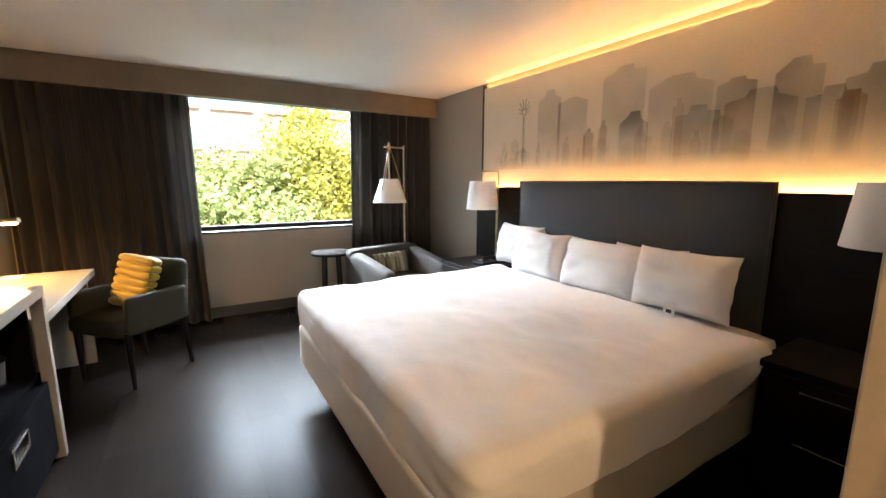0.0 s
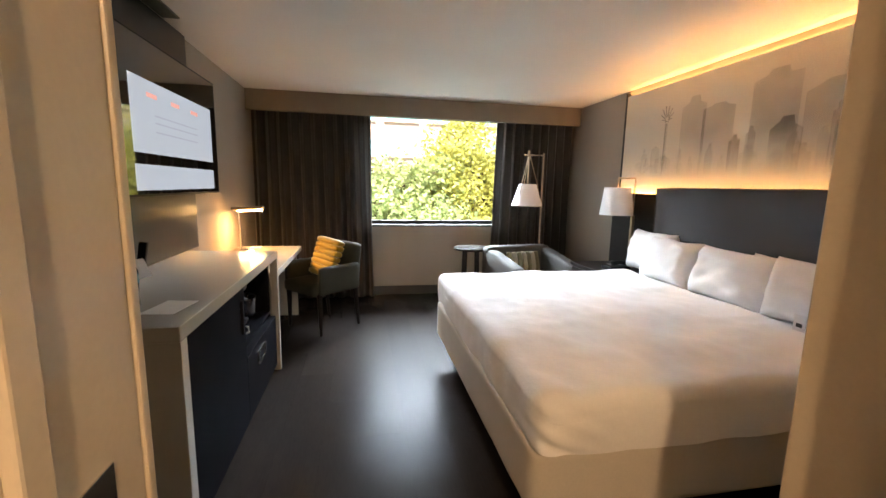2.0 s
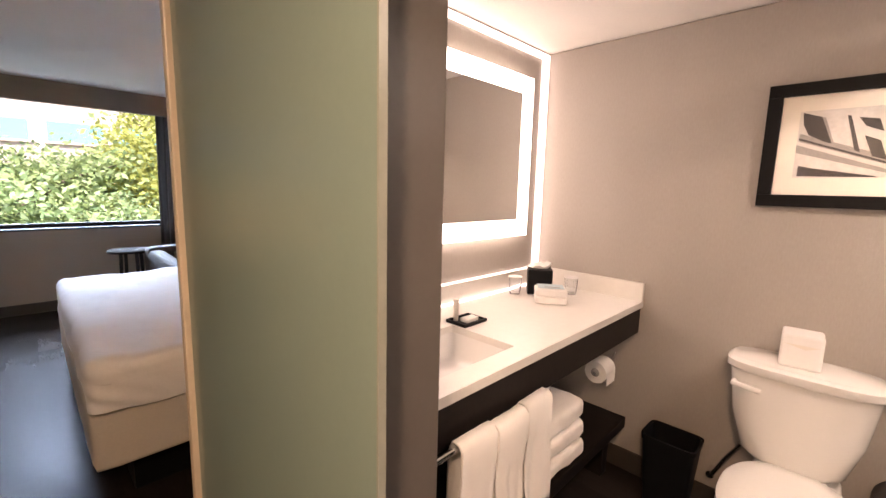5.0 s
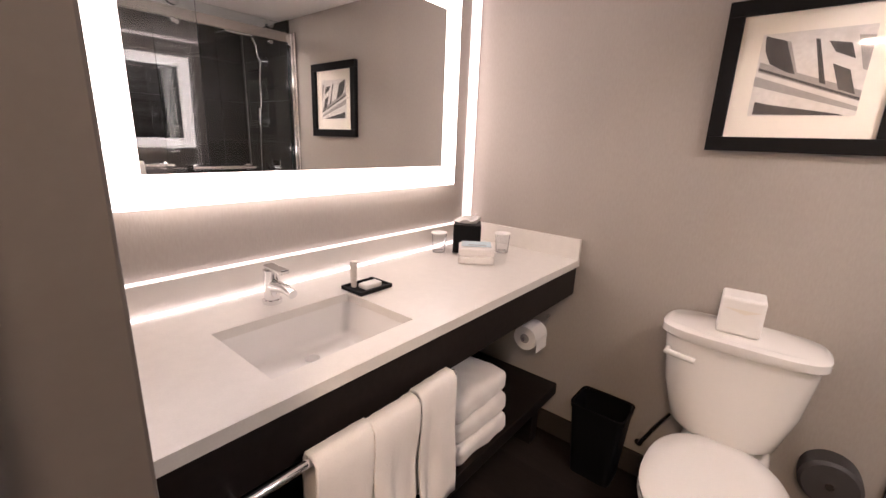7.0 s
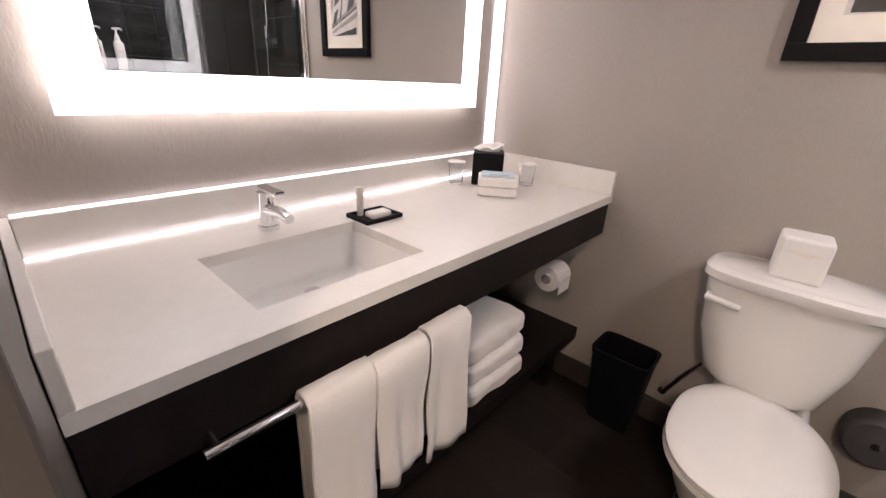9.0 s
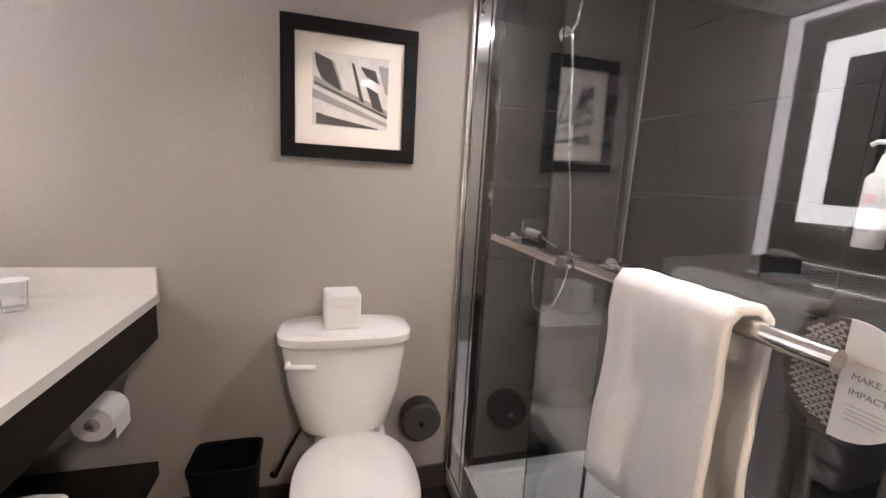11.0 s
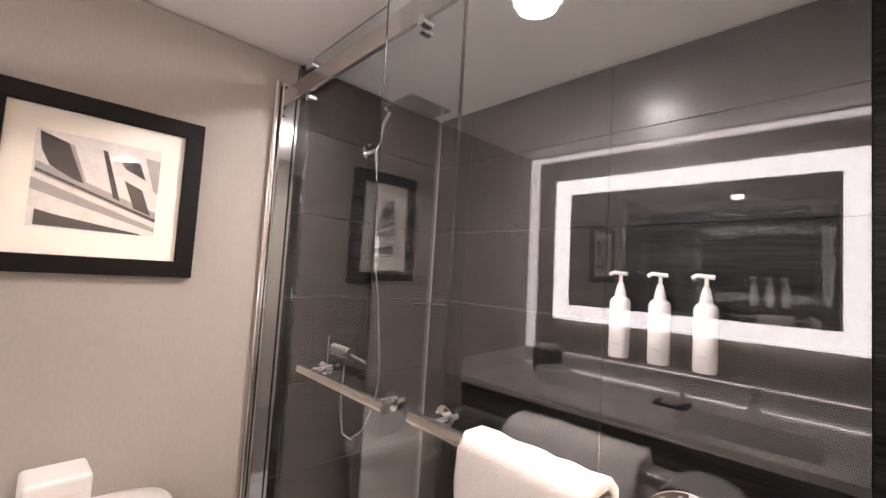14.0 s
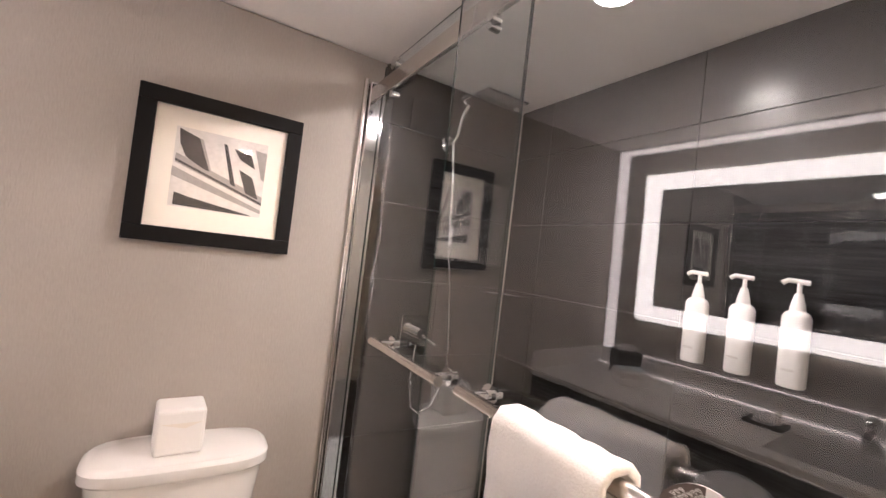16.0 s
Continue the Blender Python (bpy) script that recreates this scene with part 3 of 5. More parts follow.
def nightstand(y0, y1, label):
    ns = thing("nightstand", (3.7, (y0 + y1) / 2, 0), label, "nightstand", "nightstands")
    part("body", box(3.47, 3.924, y0, y1, 0.10, 0.60, 0.004), M_DARKWOOD, ns)
    part("top", box(3.445, 3.924, y0 - 0.01, y1 + 0.01, 0.60, 0.63, 0.004), M_DARKWOOD, ns)
    for z0, z1 in ((0.13, 0.35), (0.36, 0.585)):
        d = part("drawer_front", box(3.452, 3.47, y0 + 0.012, y1 - 0.012, z0, z1, 0.003), M_DARKWOOD, ns)
        part("handle", box(3.437, 3.452, (y0 + y1) / 2 - 0.10, (y0 + y1) / 2 + 0.10, z1 - 0.05, z1 - 0.038, 0.003), M_STEEL, d, "slim satin metal pull")
    part("plinth", box(3.49, 3.92, y0 + 0.02, y1 - 0.02, 0.0, 0.10), M_BLACK, ns)
    return ns


nightstand(2.66, 3.26, "dark espresso nightstand with drawers between bed and armchair")
nightstand(0.00, 0.52, "dark espresso nightstand with two drawers, deep in shade")


def shade_bm(cx, cy, z0, z1, r0, r1):
    return loft([(cx, cy, z0, r0, r0, 2), (cx, cy, z1, r1, r1, 2), (cx, cy, z1, r1 - 0.004, r1 - 0.004, 2), (cx, cy, z0, r0 - 0.004, r0 - 0.004, 2), (cx, cy, z0, r0, r0, 2)],
                40, cap0=False, cap1=False)


def bedside_lamp(cy):
    lamp = thing("bedside_lamp", (3.86, cy, 0.63), "bedside lamp with a tapered white shade hung from a nickel arm", "lamp", "bedside lamps")
    part("shade", shade_bm(3.74, cy, 1.14, 1.405, 0.155, 0.125), M_SHADE, lamp, "tapered white fabric shade", True)
    part("arm", tube([(3.88, cy - 0.06, 0.64), (3.88, cy - 0.06, 1.48), (3.885, cy - 0.055, 1.497), (3.74, cy, 1.497), (3.735, cy, 1.49), (3.735, cy, 1.36)], 0.0075, 10), M_BRASS, lamp, "bent nickel rod", True)
    part("socket", tube([(3.74, cy, 1.26), (3.74, cy, 1.37)], 0.02, 14), M_BRASS, lamp, "", True)
    part("stem", box(3.868, 3.896, cy - 0.075, cy - 0.045, 0.64, 1.14, 0.004), M_BRASS, lamp)
    part("base", tube([(3.85, cy - 0.05, 0.631), (3.85, cy - 0.05, 0.648)], 0.07, 24), M_BRASS, lamp, "", True)


bedside_lamp(2.985)
bedside_lamp(0.235)
phone = thing("telephone", (3.66, 2.80, 0.63), "black desk telephone on the nightstand", "telephone")
part("body", box(3.56, 3.76, 2.71, 2.89, 0.631, 0.675, 0.012), M_BLACK, phone)
part("handset", tube([(3.58, 2.74, 0.70), (3.66, 2.735, 0.715), (3.74, 2.74, 0.70)], 0.018, 10, radii=[0.024, 0.016, 0.024]), M_BLACK, phone, "", True)
part("keypad", box(3.60, 3.72, 2.80, 2.87, 0.675, 0.678), M_GREYPRINT, phone)
outlet = thing("wall_outlet", (3.95, 0.31, 0.9), "beige outlet plate on the dark panel", "outlet")
part("plate", box(3.918, 3.925, 0.12, 0.20, 0.99, 1.11, 0.002), M_TRIM, outlet)
part("socket", box(3.915, 3.918, 0.14, 0.18, 1.01, 1.03), M_BLACK, outlet)

# floor lamp
fl = thing("floor_lamp", (3.46, 4.12, 0), "floor lamp with a hanging white cone shade on a nickel pole", "floor lamp")
part("base", tube([(3.46, 4.12, 0.0), (3.46, 4.12, 0.022)], 0.14, 32), M_BRASS, fl, "", True)
part("pole", tube([(3.46, 4.12, 0.02), (3.46, 4.12, 1.80)], 0.011, 12), M_BRASS, fl, "brushed nickel pole", True)
part("arm", tube([(3.47, 4.13, 1.775), (3.12, 3.82, 1.745)], 0.008, 10), M_BRASS, fl, "", True)
part("hook", tube([(3.165, 3.86, 1.70), (3.165, 3.86, 1.80)], 0.013, 12), M_BRASS, fl, "", True)
part("collar", tube([(3.11, 3.86, 1.752), (3.22, 3.86, 1.752)], 0.010, 10), M_BRASS, fl, "", True)
for a in (90, 210, 330):
    c, s = math.cos(radians(a)), math.sin(radians(a))
    part("suspension_rod", tube([(3.165 + 0.012 * c, 3.86 + 0.012 * s, 1.74), (3.165 + 0.11 * c, 3.86 + 0.11 * s, 1.42), (3.165 + 0.135 * c, 3.86 + 0.135 * s, 1.30)], 0.0045, 8), M_BRASS, fl)
part("shade", shade_bm(3.165, 3.86, 1.178, 1.425, 0.178, 0.096), M_SHADE, fl, "white cone shade", True)
part("socket", tube([(3.165, 3.86, 1.30), (3.165, 3.86, 1.72)], 0.010, 10), M_BRASS, fl, "", True)

# round side table
st = thing("side_table", (2.56, 4.02, 0), "round dark wood side table on four slim legs", "side table")
part("tabletop", loft([(2.56, 4.02, 0.645, 0.197, 0.197, 2), (2.56, 4.02, 0.65, 0.205, 0.205, 2), (2.56, 4.02, 0.668, 0.205, 0.205, 2), (2.56, 4.02, 0.673, 0.199, 0.199, 2)], 48), M_TABLETOP, st, "round top", True)
for a in (20, 110, 200, 290):
    c, s = math.cos(radians(a)), math.sin(radians(a))
    part("leg", tube([(2.56 + 0.10 * c, 4.02 + 0.10 * s, 0.645), (2.56 + 0.12 * c, 4.02 + 0.12 * s, 0.02)], 0.017, 8), M_DARKWOOD, st)
part("base", loft([(2.56, 4.02, 0, 0.15, 0.15, 2), (2.56, 4.02, 0.02, 0.15, 0.15, 2)], 32), M_DARKWOOD, st)

# armchair, turned a little to the bed
T = pose(3.14, 3.62, 0, 0, 0, 12)
ac = thing("armchair", (3.14, 3.62, 0), "low grey upholstered armchair with sloping arms by the window", "armchair")
part("seat", turn_bm(soft(-0.29, 0.29, -0.36, 0.24, 0.24, 0.43, 0.06, 8), T), M_GREYFAB, ac)


def slope(q):
    if q.z > 0.35:
        q.z -= 0.10 * max(0, min(1, (0.15 - q.y) / 0.5)) * (q.z - 0.35) / 0.3
    return q


for x0, x1 in ((-0.43, -0.29), (0.29, 0.43)):
    part("arm", turn_bm(soft(x0, x1, -0.38, 0.30, 0.16, 0.68, 0.045, 10, shape=slope), T), M_GREYFAB, ac)
part("backrest", turn_bm(soft(-0.43, 0.43, 0.20, 0.36, 0.16, 0.715, 0.05, 10), T), M_GREYFAB, ac)
for x, y in ((-0.38, -0.33), (0.38, -0.33), (-0.38, 0.31), (0.38, 0.31)):
    part("leg", turn_bm(tube([(x, y, 0.18), (x * 1.03, y * 1.03, 0.0)], 0.02, 8, radii=[0.024, 0.015]), T), M_DARKWOOD, ac)
cu = thing("lumbar_cushion", (3.14, 3.6, 0.43), "small olive striped lumbar cushion on the armchair", "cushion")
for k in range(7):
    x0 = -0.21 + 0.06 * k
    edge = 0.055 - 0.03 * (abs(k - 3) / 3) ** 2
    bm = soft(x0, x0 + 0.062, -edge, edge, -0.115, 0.115, 0.05, 6)
    turn_bm(bm, T @ pose(0, 0.13, 0.545, -18, 0, 0))
    part("stripe", bm, M_STRIPE_A if k % 2 == 0 else M_STRIPE_B, cu)

# desk chair with a mustard cushion, its back to the room
T = pose(0.90, 3.40, 0, 0, 0, -48)
ch = thing("desk_chair", (0.90, 3.36, 0), "olive green upholstered desk chair with dark legs", "chair")
part("seat", turn_bm(soft(-0.25, 0.25, -0.26, 0.22, 0.36, 0.48, 0.04, 8), T), M_GREEN, ch)
part("backrest", turn_bm(soft(-0.26, 0.26, 0.18, 0.27, 0.38, 0.82, 0.04, 8, shape=lambda q: Vector((q.x, q.y + 0.10 * max(0, q.z - 0.45), q.z))), T), M_GREEN, ch)
for s in (-1, 1):
    part("armrest", turn_bm(soft(min(s * 0.23, s * 0.29), max(s * 0.23, s * 0.29), -0.22, 0.24, 0.38, 0.64, 0.03, 8), T), M_GREEN, ch)
for x, y, k in ((-0.24, -0.20, 0.98), (0.24, -0.20, 0.98), (-0.23, 0.22, 1.2), (0.23, 0.22, 1.2)):
    part("leg", turn_bm(tube([(x, y, 0.40), (x * 1.02, y * k, 0.0)], 0.02, 8, radii=[0.026, 0.014]), T), M_DARKWOOD, ch)
yc = thing("mustard_cushion", (0.9, 3.36, 0.5), "mustard yellow channel-quilted cushion leaning on the chair back", "cushion")
for k in range(7):
    z0 = -0.19 + 0.054 * k
    bm = soft(-0.17, 0.17, -0.05, 0.05, z0, z0 + 0.060, 0.028, 8, amp=0.006, freq=9, seed=k)
    turn_bm(bm, T @ pose(-0.03, 0.09, 0.665, -16, 5, 0))
    part("channel", bm, M_YELLOW, yc)

# ---- television wall, cabinet and desk ----
single("tv_back_panel", box(X0, 0.09, 0.80, 2.68, 0.90, CZ - 0.005, 0.002), M_PANELWOOD, "tall dark wood panel behind the television", "wall panel")
tv = thing("television", (0.13, 2.27, 1.29), "large wall-mounted television showing a pale menu page", "television")
part("bracket", box(0.09, 0.115, 2.0, 2.5, 1.55, 1.9), M_BLACK, tv)
part("body", box(0.115, 0.150, 1.54, 3.02, 1.295, 2.145, 0.006), M_BLACK, tv)
scr = part("screen", box(0.150, 0.1515, 1.552, 3.008, 1.31, 2.132), M_SCREENGLASS, tv, "glossy dark screen")
part("page", flat_poly([(0.1522, 1.74, 1.53), (0.1522, 2.90, 1.53), (0.1522, 2.90, 1.925), (0.1522, 1.74, 1.925)]), M_SCREENLIT, scr, "pale blue lit page")
part("page", flat_poly([(0.1522, 1.74, 1.33), (0.1522, 2.90, 1.33), (0.1522, 2.90, 1.47), (0.1522, 1.74, 1.47)]), M_SCREENLIT, scr)
for y in (1.98, 2.28, 2.58):
    part("page_mark", box(0.1523, 0.1526, y - 0.06, y + 0.06, 1.835, 1.86), M_SCREENRED, scr)
for z in (1.74, 1.70, 1.65):
    part("page_line", box(0.1523, 0.1526, 2.0, 2.62, z, z + 0.008), M_SCREENTEXT, scr)

cab = thing("tv_cabinet", (0.38, 1.62, 0), "white waterfall media cabinet with dark doors and an open niche", "cabinet")
part("top", box(0.092, 0.69, 0.79, 2.455, 0.845, 0.90, 0.004), M_WHITELAM, cab, "glossy white top")
part("side", box(0.092, 0.69, 0.79, 0.845, 0.0, 0.845, 0.003), M_WHITELAM, cab, "glossy white end panel")
part("leg", box(0.640, 0.69, 2.415, 2.455, 0.0, 0.845, 0.003), M_WHITELAM, cab, "slim white leg")
part("body", box(0.10, 0.655, 0.847, 1.62, 0.06, 0.843), M_NAVY, cab)
part("back", box(0.10, 0.12, 1.62, 2.40, 0.0, 0.843), M_NAVY, cab)
part("shelf", box(0.12, 0.63, 1.62, 2.41, 0.44, 0.46), M_NAVY, cab)
part("side", box(0.12, 0.63, 2.39, 2.412, 0.0, 0.843), M_NAVY, cab)
d = part("door", box(0.655, 0.675, 0.85, 1.615, 0.065, 0.838, 0.002), M_NAVY, cab, "charcoal door")
part("handle", box(0.675, 0.690, 1.53, 1.545, 0.60, 0.78, 0.002), M_BLACK, d)
d = part("drawer", box(0.60, 0.672, 1.628, 2.385, 0.06, 0.43, 0.002), M_NAVY, cab, "charcoal drawer")
bm = box(0.672, 0.682, 1.84, 2.02, 0.365, 0.378, 0.001)
box(0.672, 0.682, 1.84, 2.02, 0.295, 0.308, 0.001, bm=bm)
box(0.672, 0.682, 1.84, 1.852, 0.308, 0.365, bm=bm)
box(0.672, 0.682, 2.008, 2.02, 0.308, 0.365, bm=bm)
part("label_frame", bm, M_STEEL, d, "steel label frame")
part("plinth", box(0.12, 0.62, 0.85, 2.38, 0.0, 0.06), M_BLACK, cab)
# coffee tray in the niche
cof = thing("coffee_maker", (0.40, 2.1, 0.46), "small black coffee maker in the cabinet niche", "coffee maker")
part("base", box(0.34, 0.54, 2.02, 2.20, 0.461, 0.49, 0.008), M_BLACK, cof)
part("column", box(0.34, 0.42, 2.02, 2.20, 0.49, 0.70, 0.012), M_BLACK, cof)
part("head", box(0.34, 0.54, 2.02, 2.20, 0.68, 0.76, 0.015), M_BLACK, cof)
part("trim", tube([(0.542, 2.04, 0.66), (0.56, 2.11, 0.64), (0.542, 2.18, 0.66)], 0.006, 8), M_CHROME, cof)


def mug(x, y):
    m = thing("mug", (x, y, 0.46), "white ceramic mug in the cabinet niche", "mug", "niche mugs")
    part("body", loft([(x, y, 0.461, 0.032, 0.032, 2), (x, y, 0.55, 0.04, 0.04, 2), (x, y, 0.55, 0.036, 0.036, 2), (x, y, 0.47, 0.029, 0.029, 2)], 24), M_CERAMIC, m, "", True)
    part("handle", tube([(x + 0.03, y + 0.01, 0.535), (x + 0.06, y + 0.02, 0.525), (x + 0.06, y + 0.02, 0.49), (x + 0.03, y + 0.01, 0.48)], 0.006, 8), M_CERAMIC, m)


mug(0.56, 1.86)
mug(0.52, 1.74)
ib = thing("ice_bucket", (0.5, 2.3, 0.46), "steel ice bucket in the cabinet niche", "bucket")
part("body", loft([(0.50, 2.29, 0.461, 0.06, 0.06, 2), (0.50, 2.29, 0.60, 0.07, 0.07, 2)], 28), M_CHROME, ib, "", True)
part("lid", loft([(0.50, 2.29, 0.60, 0.072, 0.072, 2), (0.50, 2.29, 0.62, 0.05, 0.05, 2)], 28), M_BLACK, ib, "", True)

desk = thing("desk", (0.37, 3.1, 0), "white laminate desk running on from the cabinet", "desk")
part("top", box(0.062, 0.665, 2.46, 3.825, 0.680, 0.732, 0.004), M_WHITELAM, desk, "white desk top")
part("leg", box(0.08, 0.62, 3.76, 3.80, 0.0, 0.68, 0.003), M_WHITELAM, desk)
part("modesty_panel", box(0.08, 0.10, 2.46, 3.76, 0.30, 0.68), M_NAVY, desk)
dl = thing("desk_lamp", (0.14, 3.55, 0.732), "lit nickel desk lamp with a horizontal glowing head", "desk lamp")
part("base", loft([(0.15, 3.55, 0.733, 0.065, 0.065, 2), (0.15, 3.55, 0.75, 0.06, 0.06, 2)], 28), M_STEEL, dl, "", True)
part("stem", tube([(0.15, 3.55, 0.75), (0.145, 3.52, 1.125)], 0.007, 10), M_STEEL, dl, "", True)
part("head", tube([(0.10, 3.50, 1.132), (0.40, 3.40, 1.152)], 0.017, 14), M_BRASS, dl, "", True)
part("tube", tube([(0.15, 3.483, 1.117), (0.385, 3.405, 1.134)], 0.010, 10), M_LAMPLIT, dl, "glowing tube", True)
area_lamp("desk_lamp_light", look((0.27, 3.44, 1.108), (0.20, 3.42, 0)), 0.22, 0.03, 2.7, (1.0, 0.56, 0.22))
np_ = thing("notepad", (0.22, 3.68, 0.732), "white folded card on the desk", "card")
part("sheet", box(0.20, 0.30, 3.62, 3.74, 0.733, 0.742, 0.001), M_PAPER, np_)

# water bottle, card and phone stand on the cabinet
wb = thing("water_bottle", (0.40, 1.06, 0.90), "clear plastic water bottle with a blue label", "bottle")
cx, cy = 0.42, 1.05
part("body", loft([(cx, cy, 0.901, 0.028, 0.028, 2), (cx, cy, 0.91, 0.032, 0.032, 2), (cx, cy, 0.95, 0.030, 0.030, 2), (cx, cy, 1.0, 0.033, 0.033, 2), (cx, cy, 1.04, 0.033, 0.033, 2),
                   (cx, cy, 1.065, 0.024, 0.024, 2), (cx, cy, 1.085, 0.013, 0.013, 2), (cx, cy, 1.095, 0.013, 0.013, 2)], 28), M_CLEAR, wb, "", True)
part("label", loft([(cx, cy, 0.995, 0.0337, 0.0337, 2), (cx, cy, 1.032, 0.0337, 0.0337, 2)], 28, cap0=False, cap1=False), M_BLUELABEL, wb, "blue paper label", True)
part("cap", tube([(cx, cy, 1.095), (cx, cy, 1.11)], 0.015, 20), M_PAPER, wb, "white cap", True)
pc = thing("paper_card", (0.55, 1.04, 0.90), "flat white printed card on the cabinet", "card")
bm = box(-0.06, 0.06, -0.09, 0.09, 0, 0.002)
turn_bm(bm, pose(0.565, 1.03, 0.901, 0, 0, -8))
part("sheet", bm, M_PAPER, pc)
rc = thing("remote_stand", (0.18, 1.62, 0.90), "black remote control standing by a small pale note", "remote control")
part("remote", turn_bm(box(-0.02, 0.02, -0.012, 0.012, 0, 0.17, 0.006), pose(0.17, 1.66, 0.902, -8, 6, 0)), M_BLACK, rc)
part("note", turn_bm(box(-0.001, 0.001, -0.05, 0.05, 0, 0.10), pose(0.22, 1.58, 0.901, 0, -25, -20)), M_CREAM, rc, "pale folded note")
vent = thing("ceiling_vent", (0.2, 2.2, CZ), "flat dark ceiling vent above the television", "vent")
part("frame", box(0.10, 0.20, 1.2, 2.32, CZ - 0.012, CZ - 0.001, 0.002), M_PANELWOOD, vent)

# ---- bathroom: vanity ----
CT, CB, CF = 0.895, 0.865, -0.875
van = thing("vanity_counter", (3.03, -0.58, 0.87), "white quartz vanity counter with a backsplash", "counter")
SX0, SX1, SY0, SY1 = 2.485, 2.892, -0.795, -0.508
own = bmesh.new()
gx, gy = (2.212, SX0, SX1, BX - 0.001), (CF, SY0, SY1, BW - 0.001)
for level in (CB, CT):
    vs = [[own.verts.new((x, y, level)) for y in gy] for x in gx]
    for i in range(3):
        for j in range(3):
            if (i, j) != (1, 1):
                own.faces.new((vs[i][j], vs[i + 1][j], vs[i + 1][j + 1], vs[i][j + 1]))
bmesh.ops.bridge_loops(own, edges=[e for e in own.edges if len(e.link_faces) == 1 and all(v.co.x in (vs[0][0].co.x, vs[3][0].co.x) or v.co.y in (vs[0][0].co.y, vs[0][3].co.y) for v in e.verts)])
bmesh.ops.bridge_loops(own, edges=[e for e in own.edges if len(e.link_faces) == 1])
bmesh.ops.recalc_face_normals(own, faces=own.faces[:])
bm = own
part("top", bm, M_QUARTZ, van)
part("backsplash", box(2.231, 3.831, BW - 0.02, BW - 0.001, CT, 0.985, 0.002), M_QUARTZ, van)
part("side_splash", box(3.832, BX - 0.001, CF, BW - 0.001, CT, 0.985, 0.002), M_QUARTZ, van)
part("side_splash", box(2.212, 2.230, CF, BW - 0.001, CT, 0.985, 0.002), M_QUARTZ, van)
part("glow_strip", box(2.232, 3.83, BW - 0.014, BW - 0.004, 0.986, 0.990), M_LEDANDGLINT, van, "thin glowing strip")
# no lamp: glow imitating the upper strip's reflection at the counter joint
part("glow_strip", box(2.232, 3.83, BW - 0.034, BW - 0.021, CT + 0.0005, CT + 0.006), M_LEDANDGLINT, van, "thin glowing strip")
sink = thing("sink", (2.69, -0.65, 0.76), "rectangular white undermount sink", "sink")
own = bmesh.new()
rim = [(SX0, SY0), (SX1, SY0), (SX1, SY1), (SX0, SY1)]
low = [(SX0 + 0.05, SY0 + 0.03), (SX1 - 0.03, SY0 + 0.03), (SX1 - 0.03, SY1 - 0.02), (SX0 + 0.05, SY1 - 0.02)]
a = [own.verts.new((x, y, CB + 0.004)) for x, y in rim]
b = [own.verts.new((x, y, 0.775)) for x, y in low]
for k in range(4):
    own.faces.new((a[k], a[(k + 1) % 4], b[(k + 1) % 4], b[k]))
own.faces.new(b)
bmesh.ops.recalc_face_normals(own, faces=own.faces[:])
bmesh.ops.bevel(own, geom=[e for e in own.edges if len(e.link_faces) == 2], offset=0.022, segments=4, affect="EDGES", profile=0.5)
bmesh.ops.solidify(own, geom=own.faces[:], thickness=-0.008)
part("basin", own, M_CERAMIC, sink, "", True)
part("drain", tube([(2.70, -0.60, 0.777), (2.70, -0.60, 0.780)], 0.02, 20), M_CHROME, sink, "chrome drain", True)
fa = thing("faucet", (2.69, -0.43, CT), "single-lever chrome basin tap", "faucet")
part("body", tube([(2.69, -0.42, CT), (2.69, -0.42, CT + 0.012), (2.69, -0.42, CT + 0.013), (2.69, -0.42, CT + 0.10)], 0.023, 24, radii=[0.027, 0.027, 0.022, 0.021]), M_CHROME, fa, "", True)
part("spout", tube([(2.69, -0.43, CT + 0.055), (2.69, -0.50, CT + 0.062), (2.69, -0.535, CT + 0.055)], 0.014, 16, radii=[0.018, 0.014, 0.013]), M_CHROME, fa, "", True)
part("lever", box(2.676, 2.704, -0.50, -0.405, CT + 0.103, CT + 0.116, 0.004), M_CHROME, fa)
# soap dish with a bar and a small tube
sd = thing("soap_tray", (2.965, -0.50, CT), "black tray with a wrapped soap and a small tube", "soap tray")
bm = box(2.90, 3.03, -0.565, -0.465, CT, CT + 0.004)
for e in ((2.90, 3.03, -0.565, -0.559), (2.90, 3.03, -0.471, -0.465), (2.90, 2.906, -0.559, -0.471), (3.024, 3.03, -0.559, -0.471)):
    box(*e, CT + 0.004, CT + 0.012, bm=bm)
part("tray", bm, M_BLACK, sd)
part("soap", box(2.935, 3.005, -0.545, -0.505, CT + 0.004, CT + 0.022, 0.006), M_PAPER, sd, "white wrapped soap")
part("tube", tube([(2.935, -0.485, CT + 0.004), (2.935, -0.485, CT + 0.02), (2.935, -0.485, CT + 0.09)], 0.01, 12, radii=[0.009, 0.010, 0.012]), M_CREAM, sd, "upright pale lotion tube", True)
